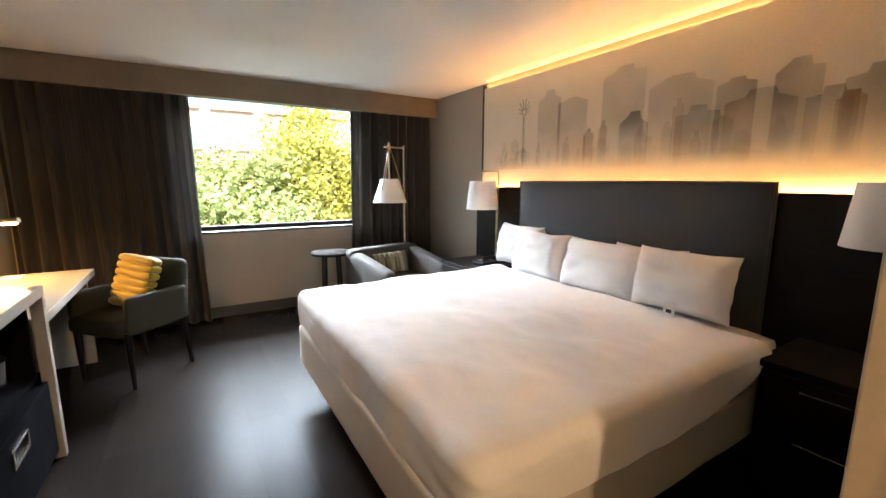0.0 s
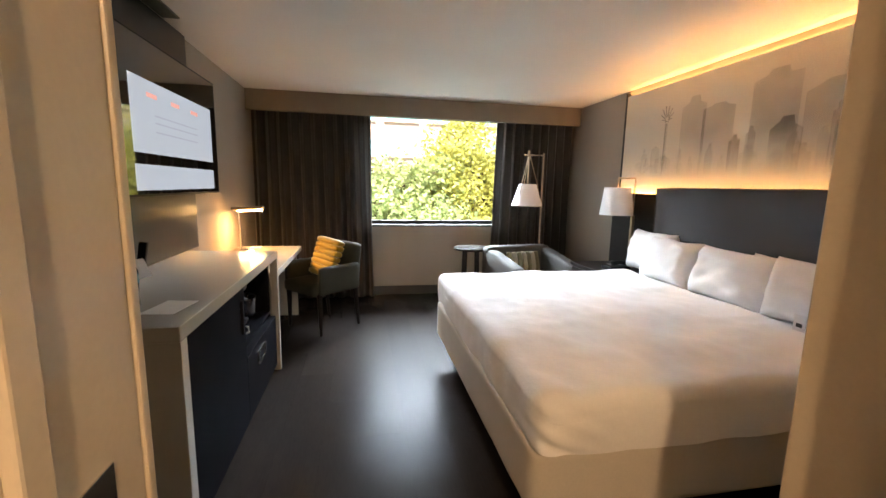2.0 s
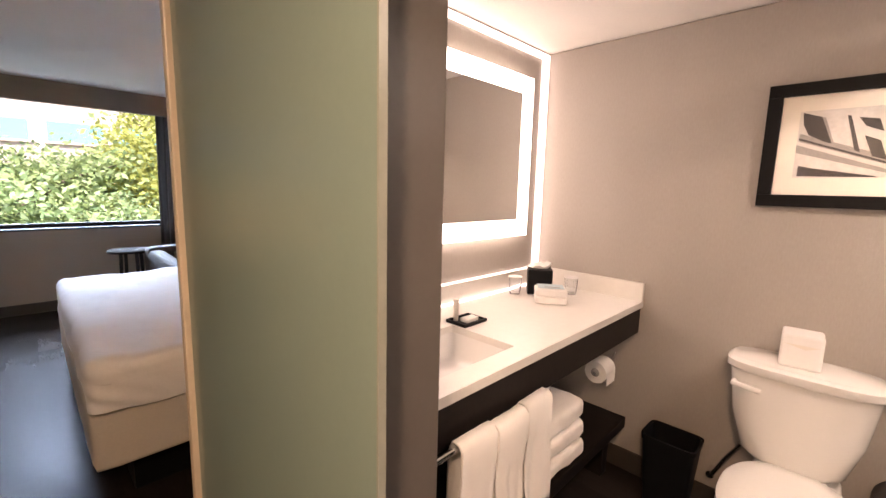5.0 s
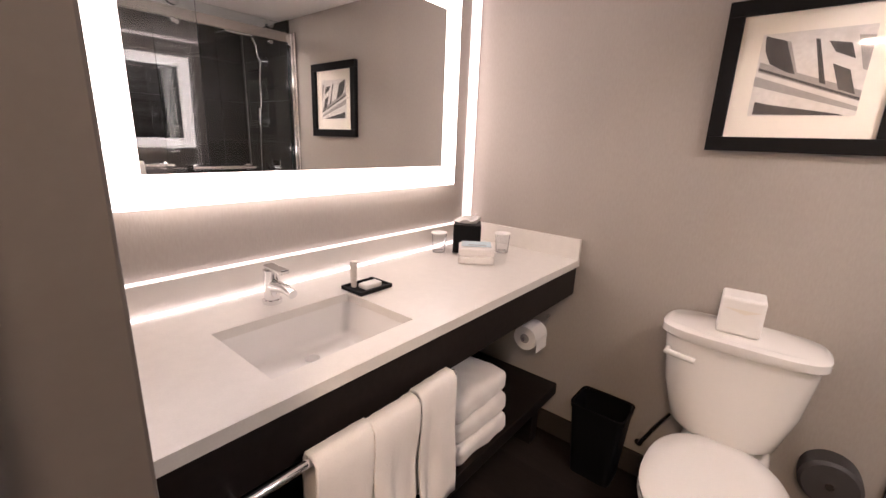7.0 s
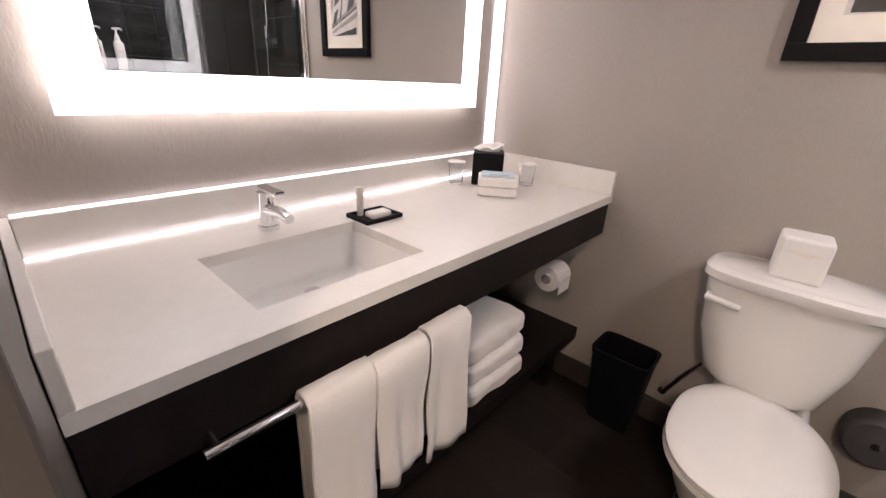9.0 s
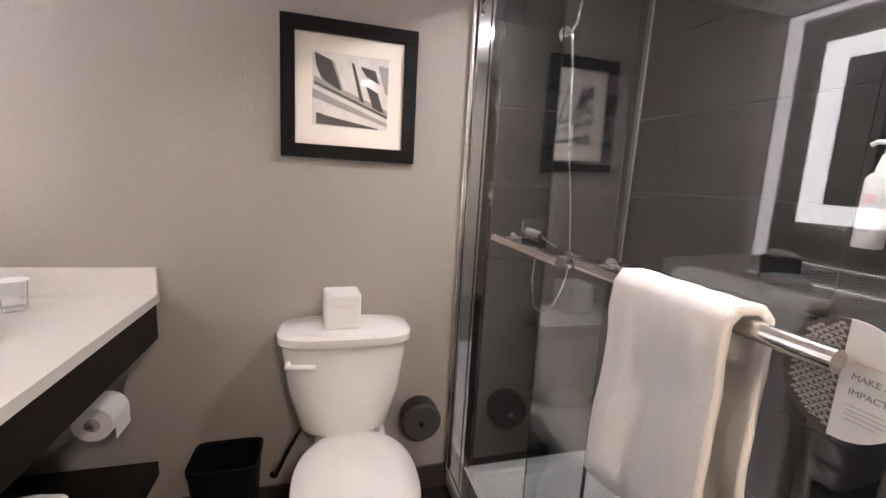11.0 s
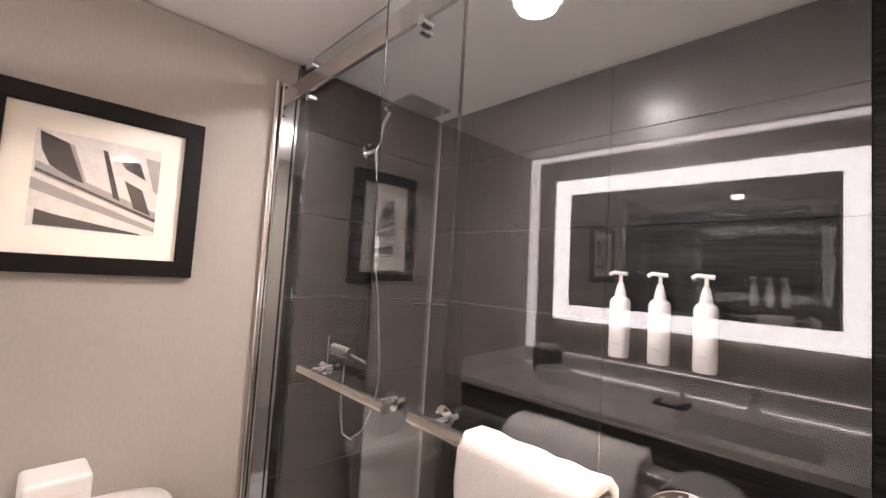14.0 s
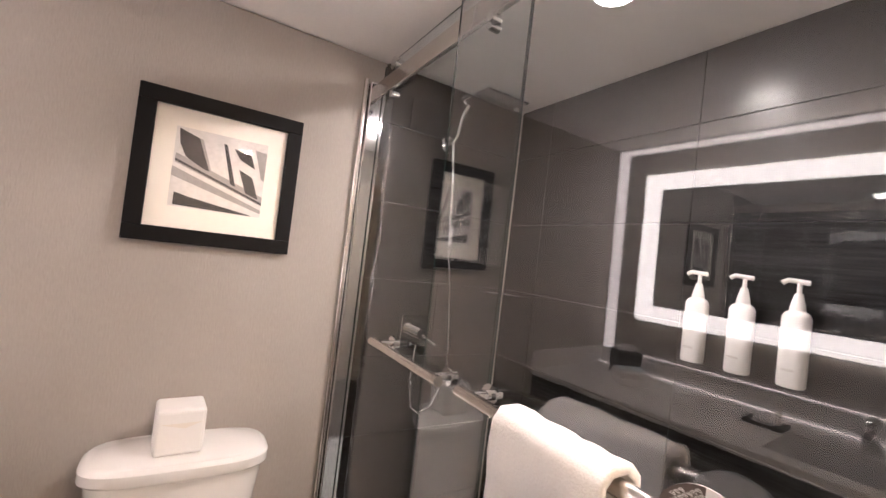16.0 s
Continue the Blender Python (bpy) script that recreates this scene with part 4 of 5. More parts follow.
# tissue box behind folded cloths
TURN = pose(3.60, -0.445, 0, 0, 0, 36)
CTURN = pose(3.49, -0.575, 0, 0, 0, 36)
for k in range(2):
    bm = soft(-0.058, 0.058, -0.072, 0.072, CT + 0.001 + 0.033 * k, CT + 0.034 + 0.033 * k, 0.008, 10, amp=0.0025, freq=11, seed=k)
    single("folded_washcloth", turn_bm(bm, CTURN), M_TOWEL, "folded white washcloth on the counter", "washcloth", group="folded washcloths")
card2 = thing("bathroom_card", (3.49, -0.575, CT + 0.068), "pale blue printed card lying on the folded washcloths", "card")
part("sheet", turn_bm(box(-0.035, 0.05, -0.060, 0.060, CT + 0.070, CT + 0.0725, 0.0005), CTURN), M_PALEBLUE, card2)
part("print_bar", turn_bm(box(-0.022, -0.012, -0.04, 0.03, CT + 0.0725, CT + 0.073), CTURN), M_GREYPRINT, card2)
tb = thing("tissue_box", (3.60, -0.445, CT), "black tissue box cover with a tissue showing", "tissue box")
part("cover", turn_bm(box(-0.057, 0.057, -0.060, 0.060, CT + 0.001, CT + 0.128, 0.004), TURN), M_BLACK, tb)
tis = loft([(0, 0, CT + 0.1285, 0.020, 0.040, 2), (0, 0.004, CT + 0.14, 0.026, 0.060, 2), (0.004, -0.006, CT + 0.152, 0.014, 0.050, 2), (0, -0.02, CT + 0.168, 0.004, 0.014, 2)], 20)
for v in tis.verts:
    v.co.z += 0.008 * math.sin(v.co.y * 95) + 0.004 * math.sin(v.co.x * 160 + v.co.y * 60) if v.co.z > CT + 0.135 else 0
part("tissue", turn_bm(tis, TURN), M_PAPER, tb, "crumpled white tissue", True)


def tumbler(x, y):
    g = thing("tumbler", (x, y, CT), "clear glass tumbler with a paper cap", "glass", "bathroom tumblers")
    part("body", loft([(x, y, CT + 0.001, 0.027, 0.027, 2), (x, y, CT + 0.085, 0.033, 0.033, 2), (x, y, CT + 0.085, 0.0315, 0.0315, 2), (x, y, CT + 0.008, 0.025, 0.025, 2)], 24), M_CLEAR, g, "", True)
    part("cap", loft([(x, y, CT + 0.0855, 0.036, 0.036, 2), (x, y, CT + 0.089, 0.035, 0.035, 2)], 24), M_PAPER, g, "white paper cap", True)


tumbler(3.49, -0.375)
tumbler(3.70, -0.57)

cabv = thing("vanity_cabinet", (3.0, -0.58, 0), "dark espresso vanity apron with an open lower shelf", "vanity")
part("apron", box(2.212, BX - 0.001, -0.865, -0.845, 0.735, CB, 0.002), M_DARKWOOD, cabv)
part("shelf", box(2.212, 3.785, -0.865, BW - 0.001, 0.26, 0.315, 0.003), M_DARKWOOD, cabv)
part("side", box(2.212, 2.23, -0.845, BW - 0.001, 0.315, 0.735), M_DARKWOOD, cabv)
part("back_panel", box(2.23, BX - 0.001, BW - 0.012, BW - 0.001, 0.0, 0.845), M_DARKWOOD, cabv)
part("support", box(3.70, 3.76, -0.80, BW - 0.012, 0.0, 0.26), M_DARKWOOD, cabv)
tr = thing("towel_rail", (2.64, -0.895, 0.75), "chrome towel rail on the vanity front", "towel rail")
part("bar", tube([(2.34, -0.90, 0.752), (2.95, -0.90, 0.752)], 0.009, 14), M_CHROME, tr, "", True)
for x in (2.36, 2.93):
    part("post", tube([(x, -0.866, 0.752), (x, -0.90, 0.752)], 0.008, 12), M_CHROME, tr, "", True)


def hung_towel(x0, x1, z0, seed, y=-0.90, zt=0.764, half=0.014, drop_back=0.03, name="hand_towel", label="white terry hand towel hanging on the chrome rail", thick=0.007, fluff=0.002):
    own = bmesh.new()
    n, cols = 44, []
    prof = [(-half - 0.006, z0)] + [(-half - 0.004 - 0.004 * math.sin(9 * k / 10), z0 + (zt - 0.012 - z0) * k / 10) for k in range(1, 11)]
    prof += [(-half * 0.6, zt), (half * 0.6, zt), (half, zt - 0.012)] + [(half + 0.004, zt - 0.012 - (zt - z0 - drop_back) * k / 8) for k in range(1, 9)]
    for i in range(n + 1):
        u = i / n
        x = x0 + (x1 - x0) * u
        col = []
        for dy, z in prof:
            low = (zt - z) / (zt - z0)
            wave = 0.010 * low * (math.sin(6.0 * u + seed * 2) + 0.5 * math.sin(13 * u + seed))
            col.append(own.verts.new((x + 0.008 * low * math.sin(seed + 4 * u), y + dy + wave, z + 0.006 * low * math.sin(5 * u + seed))))
            p = col[-1].co
            p.y += fluff * (noise.noise(p * 26) + 0.6 * noise.noise(p * 61)) + 2 * fluff * noise.noise(p * 8)
            p.x += fluff * noise.noise(p * 17)
        cols.append(col)
    for a, b in zip(cols, cols[1:]):
        for k in range(len(prof) - 1):
            own.faces.new((a[k], b[k], b[k + 1], a[k + 1]))
    bmesh.ops.recalc_face_normals(own, faces=own.faces[:])
    bmesh.ops.solidify(own, geom=own.faces[:], thickness=-thick)
    for f in own.faces:
        f.smooth = True
    return single(name, own, M_TOWEL, label, "towel", group="hanging towels")


hung_towel(2.495, 2.640, 0.36, 0.3)
hung_towel(2.636, 2.778, 0.43, 1.7, y=-0.907)
hung_towel(2.79, 2.93, 0.385, 2.9)
for k in range(3):
    single("folded_towel", soft(3.05, 3.36, -0.86 + 0.006 * k, -0.55, 0.316 + 0.082 * k, 0.398 + 0.082 * k, 0.028, 18, amp=0.010, freq=8, seed=k * 3.1), M_TOWEL,
           "thick folded white bath towel stacked on the vanity shelf", "towel", group="folded towels")
tp = thing("toilet_paper_holder", (3.84, -0.74, 0.58), "chrome holder with a white paper roll under the counter", "toilet paper")
own = tube([(3.62, -0.765, 0.565), (3.725, -0.765, 0.565)], 0.052, 28)
part("roll", own, M_PAPER, tp, "white toilet paper roll", True)
part("core", tube([(3.617, -0.765, 0.565), (3.6205, -0.765, 0.565)], 0.02, 18), M_GREYPRINT, tp, "", True)
part("arm", tube([(3.605, -0.765, 0.565), (3.80, -0.765, 0.565), (3.85, -0.765, 0.60)], 0.008, 10), M_CHROME, tp, "", True)
part("sheet", box(3.63, 3.72, -0.819, -0.817, 0.51, 0.57), M_PAPER, tp)

# lit mirror and corner light bar
mi = thing("lit_mirror", (2.99, -0.33, 1.18), "wide wall mirror with a glowing frosted border", "mirror")
part("backlight", box(2.37, 3.613, BW - 0.038, BW - 0.012, 1.208, 1.94), M_BACKLIGHT, mi, "glowing light box behind the mirror")
part("mount", box(2.45, 3.53, BW - 0.012, BW - 0.0005, 1.28, 1.87), M_PAPER, mi)
mg = part("mirror_glass", box(2.435, 3.548, BW - 0.0455, BW - 0.044, 1.264, 1.884), M_MIRROR, mi, "clear mirror centre")
bm = box(2.342, 3.641, BW - 0.044, BW - 0.038, 1.18, 1.968)
part("carrier", bm, M_PAPER, mi)
bm = box(2.342, 2.435, BW - 0.046, BW - 0.044, 1.18, 1.968)
box(3.548, 3.641, BW - 0.046, BW - 0.044, 1.18, 1.968, bm=bm)
box(2.435, 3.548, BW - 0.046, BW - 0.044, 1.18, 1.264, bm=bm)
box(2.435, 3.548, BW - 0.046, BW - 0.044, 1.884, 1.968, bm=bm)
part("lit_border", bm, M_LEDFRAME, mi, "glowing frosted border")
lb = thing("corner_light_bar", (3.82, BW, 1.0), "glowing light bar in the wall corner above the counter", "light bar")
part("bar", box(3.775, 3.835, BW - 0.012, BW - 0.001, 0.987, 2.10, 0.002), M_LEDANDGLINT, lb)
part("bar", box(2.2125, 2.2195, BW - 0.012, BW - 0.001, 0.987, 2.10, 0.002), M_LEDANDGLINT, lb)
part("top_bar", box(2.215, 3.835, BW - 0.012, BW - 0.001, 2.10, 2.13, 0.002), M_LEDANDGLINT, lb)

# ---- toilet ----
TY, TB = -1.485, -1.508
to = thing("toilet", (3.5, TY, 0), "white ceramic two-piece toilet with the lid closed", "toilet")
part("bowl", loft([(3.50, TB, 0.0, 0.24, 0.115, 3), (3.50, TB, 0.06, 0.22, 0.10, 3), (3.47, TB, 0.20, 0.21, 0.105, 2.6), (3.44, TB, 0.32, 0.235, 0.155, 2.4), (3.42, TB, 0.385, 0.245, 0.175, 2.3)], 44), M_CERAMIC, to, "", True)
part("deck", box(3.58, 3.80, TB - 0.13, TB + 0.13, 0.28, 0.40, 0.03, 4), M_CERAMIC, to, "", True)
part("seat", loft([(3.42, TB, 0.388, 0.245, 0.182, 2.3), (3.42, TB, 0.395, 0.252, 0.188, 2.3), (3.42, TB, 0.408, 0.250, 0.186, 2.3)], 44), M_CERAMIC, to, "", True)
part("lid", loft([(3.42, TB, 0.411, 0.249, 0.186, 2.3), (3.42, TB, 0.424, 0.250, 0.187, 2.3), (3.42, TB, 0.432, 0.238, 0.176, 2.3), (3.42, TB, 0.435, 0.18, 0.13, 2.3)], 44), M_CERAMIC, to, "closed white lid", True)
part("tank", loft([(3.735, TY, 0.42, 0.085, 0.125, 3), (3.735, TY, 0.445, 0.095, 0.155, 3.2), (3.735, TY, 0.58, 0.10, 0.192, 3.4), (3.735, TY, 0.757, 0.105, 0.214, 3.6)], 48), M_CERAMIC, to, "", True)
part("tank_lid", loft([(3.732, TY, 0.757, 0.110, 0.218, 3.6), (3.732, TY, 0.765, 0.116, 0.226, 3.6), (3.732, TY, 0.79, 0.116, 0.226, 3.6), (3.732, TY, 0.80, 0.105, 0.214, 3.6)], 48), M_CERAMIC, to, "", True)
part("flush_lever", tube([(3.628, TY + 0.185, 0.715), (3.60, TY + 0.185, 0.715), (3.598, TY + 0.16, 0.714), (3.60, TY + 0.10, 0.708)], 0.010, 10), M_CERAMIC, to, "white flush lever", True)
part("supply_hose", tube([(3.84, TY + 0.25, 0.20), (3.76, TY + 0.24, 0.22), (3.74, TY + 0.20, 0.32), (3.73, TY + 0.15, 0.42)], 0.008, 10), M_STEEL, to, "braided supply hose", True)
part("supply_valve", tube([(3.849, TY + 0.25, 0.20), (3.79, TY + 0.25, 0.20)], 0.016, 14), M_CHROME, to, "", True)
tc = thing("tissue_cube", (3.73, -1.47, 0.80), "white tissue paper roll in a folded wrap on the tank", "tissue box")
part("wrap", turn_bm(box(-0.056, 0.056, -0.060, 0.060, 0, 0.125, 0.01, 3), pose(3.735, -1.47, 0.801, 0, 0, 4)), M_PAPER, tc)
part("fold", turn_bm(flat_poly([(-0.0565, 0.05, 0.05), (-0.0575, -0.05, 0.05), (-0.0575, -0.01, 0.035)]), pose(3.735, -1.47, 0.84, 0, 0, 4)), M_CREAM, tc)
wb2 = thing("waste_bin", (3.73, -1.08, 0), "small black plastic waste bin beside the toilet", "waste bin")
part("body", loft([(3.75, -1.085, 0.0, 0.07, 0.085, 7), (3.75, -1.085, 0.325, 0.085, 0.108, 7), (3.75, -1.085, 0.328, 0.08, 0.103, 7), (3.75, -1.085, 0.05, 0.066, 0.08, 7)], 40), M_BLACK, wb2, "", True)
part("rim", loft([(3.75, -1.085, 0.31, 0.087, 0.111, 7), (3.75, -1.085, 0.332, 0.089, 0.113, 7), (3.75, -1.085, 0.332, 0.082, 0.106, 7)], 40, cap0=False, cap1=False), M_BLACK, wb2, "", True)
dsp = thing("wall_dispenser", (3.80, -1.78, 0.38), "round smoked plastic roll dispenser low on the wall", "dispenser")
part("case", tube([(3.849, -1.79, 0.36), (3.82, -1.79, 0.36), (3.775, -1.79, 0.36), (3.765, -1.79, 0.36)], 0.08, 40, radii=[0.077, 0.08, 0.08, 0.07]), M_DARKPRINT, dsp, "", True)
part("button", tube([(3.765, -1.79, 0.36), (3.76, -1.79, 0.36)], 0.012, 14), M_CHROME, dsp, "", True)

# ---- framed photograph ----
fr = thing("framed_photograph", (3.84, -1.49, 1.375), "black-framed monochrome photograph of a building cornice", "picture")
PY0, PY1, PZ0, PZ1 = -1.72, -1.265, 1.375, 1.827
bm = box(3.822, BX - 0.001, PY0, PY1, PZ0, PZ0 + 0.045, 0.002)
box(3.822, BX - 0.001, PY0, PY1, PZ1 - 0.045, PZ1, 0.002, bm=bm)
box(3.822, BX - 0.001, PY0, PY0 + 0.045, PZ0 + 0.045, PZ1 - 0.045, 0.002, bm=bm)
box(3.822, BX - 0.001, PY1 - 0.045, PY1, PZ0 + 0.045, PZ1 - 0.045, 0.002, bm=bm)
part("frame", bm, M_BLACK, fr, "flat black frame")
part("mat_board", box(3.838, 3.842, PY0 + 0.045, PY1 - 0.045, PZ0 + 0.045, PZ1 - 0.045), M_CREAM, fr, "cream mat board")
photo = part("photo", box(3.8365, 3.838, -1.62, -1.365, 1.485, 1.725), M_LIGHTPRINT, fr, "monochrome print")


def ph(pts, material, k):
    w, h = 0.255, 0.24
    part("printed_shape", flat_poly([(3.8363 - 0.0003 * k, -1.365 - u * w, 1.725 - v * h) for u, v in pts]), material, photo)


ph([(0.02, 0.33), (1, 0.72), (1, 0.84), (0.02, 0.45)], M_MIDPRINT, 1)
ph([(0.02, 0.40), (1, 0.80), (1, 0.83), (0.02, 0.43)], M_DARKPRINT, 2)
ph([(0.05, 0.82), (0.2, 0.86), (0.85, 0.98), (0.9, 1.0), (0.05, 0.98)], M_DARKPRINT, 1)
ph([(0.0, 0.5), (1, 0.9), (1, 0.95), (0.0, 0.62)], M_MIDPRINT, 1)
ph([(0.03, 0.02), (0.24, 0.10), (0.38, 0.50), (0.30, 0.47), (0.12, 0.36), (0.05, 0.2)], M_DARKPRINT, 3)
ph([(0.24, 0.10), (0.28, 0.11), (0.41, 0.52), (0.38, 0.50)], M_MIDPRINT, 3)
ph([(0.50, 0.10), (0.54, 0.11), (0.68, 0.64), (0.62, 0.61)], M_DARKPRINT, 2)
ph([(0.62, 0.14), (0.82, 0.18), (0.88, 0.36), (0.70, 0.27)], M_DARKPRINT, 3)
ph([(0.70, 0.40), (0.86, 0.48), (0.95, 0.76), (0.80, 0.70)], M_DARKPRINT, 3)
ph([(0.86, 0.10), (1.0, 0.12), (1.0, 0.5), (0.96, 0.48)], M_MIDPRINT, 2)
fpane = part("pane", box(3.8325, 3.834, PY0 + 0.045, PY1 - 0.045, PZ0 + 0.045, PZ1 - 0.045), M_PICGLASS, fr, "clear glass")
fpane.visible_shadow = False

# ---- shower ----
GA, GB = -1.985, -1.952
pan = thing("shower_pan", (3.1, -2.3, 0), "white acrylic shower pan with a raised rim", "shower pan")
part("floor", box(2.42, BX - 0.01, SB + 0.002, -2.03, 0.0, 0.045), M_CERAMIC, pan)
bm = box(2.42, BX - 0.01, -2.03, -1.93, 0.0, 0.085, 0.012, 3)
box(2.42, BX - 0.01, SB + 0.002, SB + 0.06, 0.0, 0.085, 0.012, 3, bm=bm)
box(BX - 0.07, BX - 0.01, SB + 0.06, -2.03, 0.0, 0.085, 0.012, 3, bm=bm)
box(2.42, 2.48, SB + 0.06, -2.03, 0.0, 0.085, 0.012, 3, bm=bm)
part("rim", bm, M_CERAMIC, pan, "", True)
scn = thing("shower_screen", (3.1, -1.97, 0.085), "sliding frameless glass shower doors on a satin steel rail", "shower screen")
part("track", box(2.42, BX - 0.012, -2.005, -1.935, 0.085, 0.10, 0.003), M_CHROME, scn, "chrome bottom track")
jb = part("jamb_profile", box(BX - 0.035, BX - 0.004, -2.003, -1.935, 0.085, 2.04, 0.004), M_CHROME, scn, "polished wall profile")
part("jamb_bead", tube([(BX - 0.012, -1.925, 0.085), (BX - 0.012, -1.925, 2.05)], 0.010, 12), M_STEEL, scn, "", True)
part("head_rail", box(2.42, BX - 0.004, -1.976, -1.962, 1.985, 2.045, 0.002), M_STEEL, scn, "satin steel head rail")


def sliding_pane(x0, x1, y, bar0, bar1, zb, glass, yaw=0.0, lean=0.0):
    about = pose((x0 + x1) / 2, y, 1.3) @ pose(0, 0, 0, lean, 0, yaw) @ pose(-(x0 + x1) / 2, -y, -1.3)
    g = part("door_glass", turn_bm(box(x0, x1, y - 0.004, y + 0.004, 0.10, 2.105), about), glass, scn, "clear tempered glass pane")
    g.visible_shadow = False
    part("edge", turn_bm(box(x0 - 0.0015, x0 + 0.0002, y - 0.0042, y + 0.0042, 0.10, 2.105), about), M_GLASSEDGE, g)
    part("edge", turn_bm(box(x1 - 0.0002, x1 + 0.0015, y - 0.0042, y + 0.0042, 0.10, 2.105), about), M_GLASSEDGE, g)
    for x in (x0 + 0.12, x1 - 0.12):
        part("roller", tube([(x, y - 0.012, 2.075), (x, y + 0.024, 2.075)], 0.022, 22), M_CHROME, g, "", True)
        part("roller_guard", tube([(x, y - 0.012, 1.968), (x, y + 0.02, 1.968)], 0.012, 16), M_CHROME, g, "", True)
    yb = y + 0.055
    part("bar", tube([(bar0, yb, zb), (bar1, yb, zb)], 0.0125, 18), M_STEEL, g, "polished steel bar", True)
    for x in (bar0 + 0.035, bar1 - 0.035):
        part("bar_post", tube([(x, y + 0.004, zb), (x, y + 0.008, zb), (x, y + 0.009, zb), (x, yb, zb)], 0.011, 18, radii=[0.022, 0.022, 0.011, 0.011]), M_CHROME, g, "", True)
        part("bar_knob", tube([(x, y - 0.02, zb), (x, y - 0.004, zb)], 0.014, 16), M_CHROME, g, "", True)


sliding_pane(3.01, 3.812, GA, 3.12, 3.51, 1.155, M_DIMMEDGLASS)
sliding_pane(2.44, 3.225, GB - 0.010, 2.565, 3.01, 1.174, M_SHOWERGLASS, yaw=1.72, lean=-0.77)
hung_towel(2.655, 2.858, 0.80, 4.2, y=GB + 0.045, zt=1.191, half=0.024, drop_back=0.05, thick=0.012, fluff=0.0045, name="bath_towel", label="thick white terry bath towel folded over the shower door bar")
tag = thing("paper_tag", (2.56, GB + 0.03, 1.15), "oval printed paper tag hung over the door bar", "tag")
TX, TZ, TY2 = 2.572, 1.150, GB + 0.018


def tag_ring(y, u0, u1, n=24):
    pts = []
    for k in range(n + 1):
        a = u0 + (u1 - u0) * k / n
        pts.append((TX + 0.058 * math.cos(a), y, TZ + 0.064 * math.sin(a)))
    return pts


own = bmesh.new()
front = [own.verts.new(p) for p in tag_ring(TY2 + 0.0012, 0, 2 * math.pi, 48)[:-1]]
rear = [own.verts.new((v.co.x, TY2, v.co.z)) for v in front]
own.faces.new(front), own.faces.new(rear[::-1])
for k in range(48):
    own.faces.new((front[k - 1], rear[k - 1], rear[k], front[k]))
bmesh.ops.recalc_face_normals(own, faces=own.faces[:])
sheet = part("sheet", own, M_PAPER, tag, "white oval card")
part("printed_half", flat_poly(tag_ring(TY2 + 0.0022, -math.pi / 2 + 0.06, math.pi / 2 - 0.06)), M_TAGPRINT, sheet, "dark half with wave pattern")
rnd = random.Random(3)
bm = bmesh.new()
for i in range(7):
    for j in range(36):
        u, v = TX + 0.006 + i * 0.0088 + (0.0044 if j % 2 else 0), TZ - 0.072 + j * 0.0041
        if ((u - TX) / 0.054) ** 2 + ((v - TZ) / 0.062) ** 2 < 0.86:
            for r in (0.0014, 0.0026, 0.0038):
                tube([(u + r * math.cos(a), TY2 + 0.0026, v + r * math.sin(a)) for a in (0.1, 0.8, 1.57, 2.3, 3.0)], 0.00028, 4, bm=bm)
part("wave_print", bm, M_LIGHTPRINT, sheet, "pale wave lines")


def writing(text, size, at, material, parent, name="lettering"):
    cu_ = bpy.data.curves.new(name, "FONT")
    cu_.body, cu_.size, cu_.extrude = text, size, 0.0003
    tmp = new(name, cu_)
    me = bpy.data.meshes.new_from_object(tmp.evaluated_get(bpy.context.evaluated_depsgraph_get()))
    bpy.data.objects.remove(tmp)
    me.materials.clear()
    me.materials.append(material)
    me.transform(at)
    ob = new(name, me)
    ob.parent = parent
    return ob


FACE = pose(TX - 0.007, TY2 + 0.003, TZ + 0.004, 90, 0, 180)
writing("MAKE AN", 0.0092, FACE, M_GREYPRINT, sheet)
writing("IMPACT", 0.0092, pose(TX - 0.007, TY2 + 0.003, TZ - 0.012, 90, 0, 180), M_GREYPRINT, sheet)
part("print_bar", box(TX - 0.030, TX - 0.007, TY2 + 0.0022, TY2 + 0.003, TZ + 0.021, TZ + 0.0225), M_PINK, sheet)
for k in range(4):
    part("print_line", box(TX - 0.052 + 0.006 * k, TX - 0.007, TY2 + 0.0022, TY2 + 0.003, TZ - 0.024 - 0.005 * k, TZ - 0.0228 - 0.005 * k), M_LIGHTPRINT, sheet)

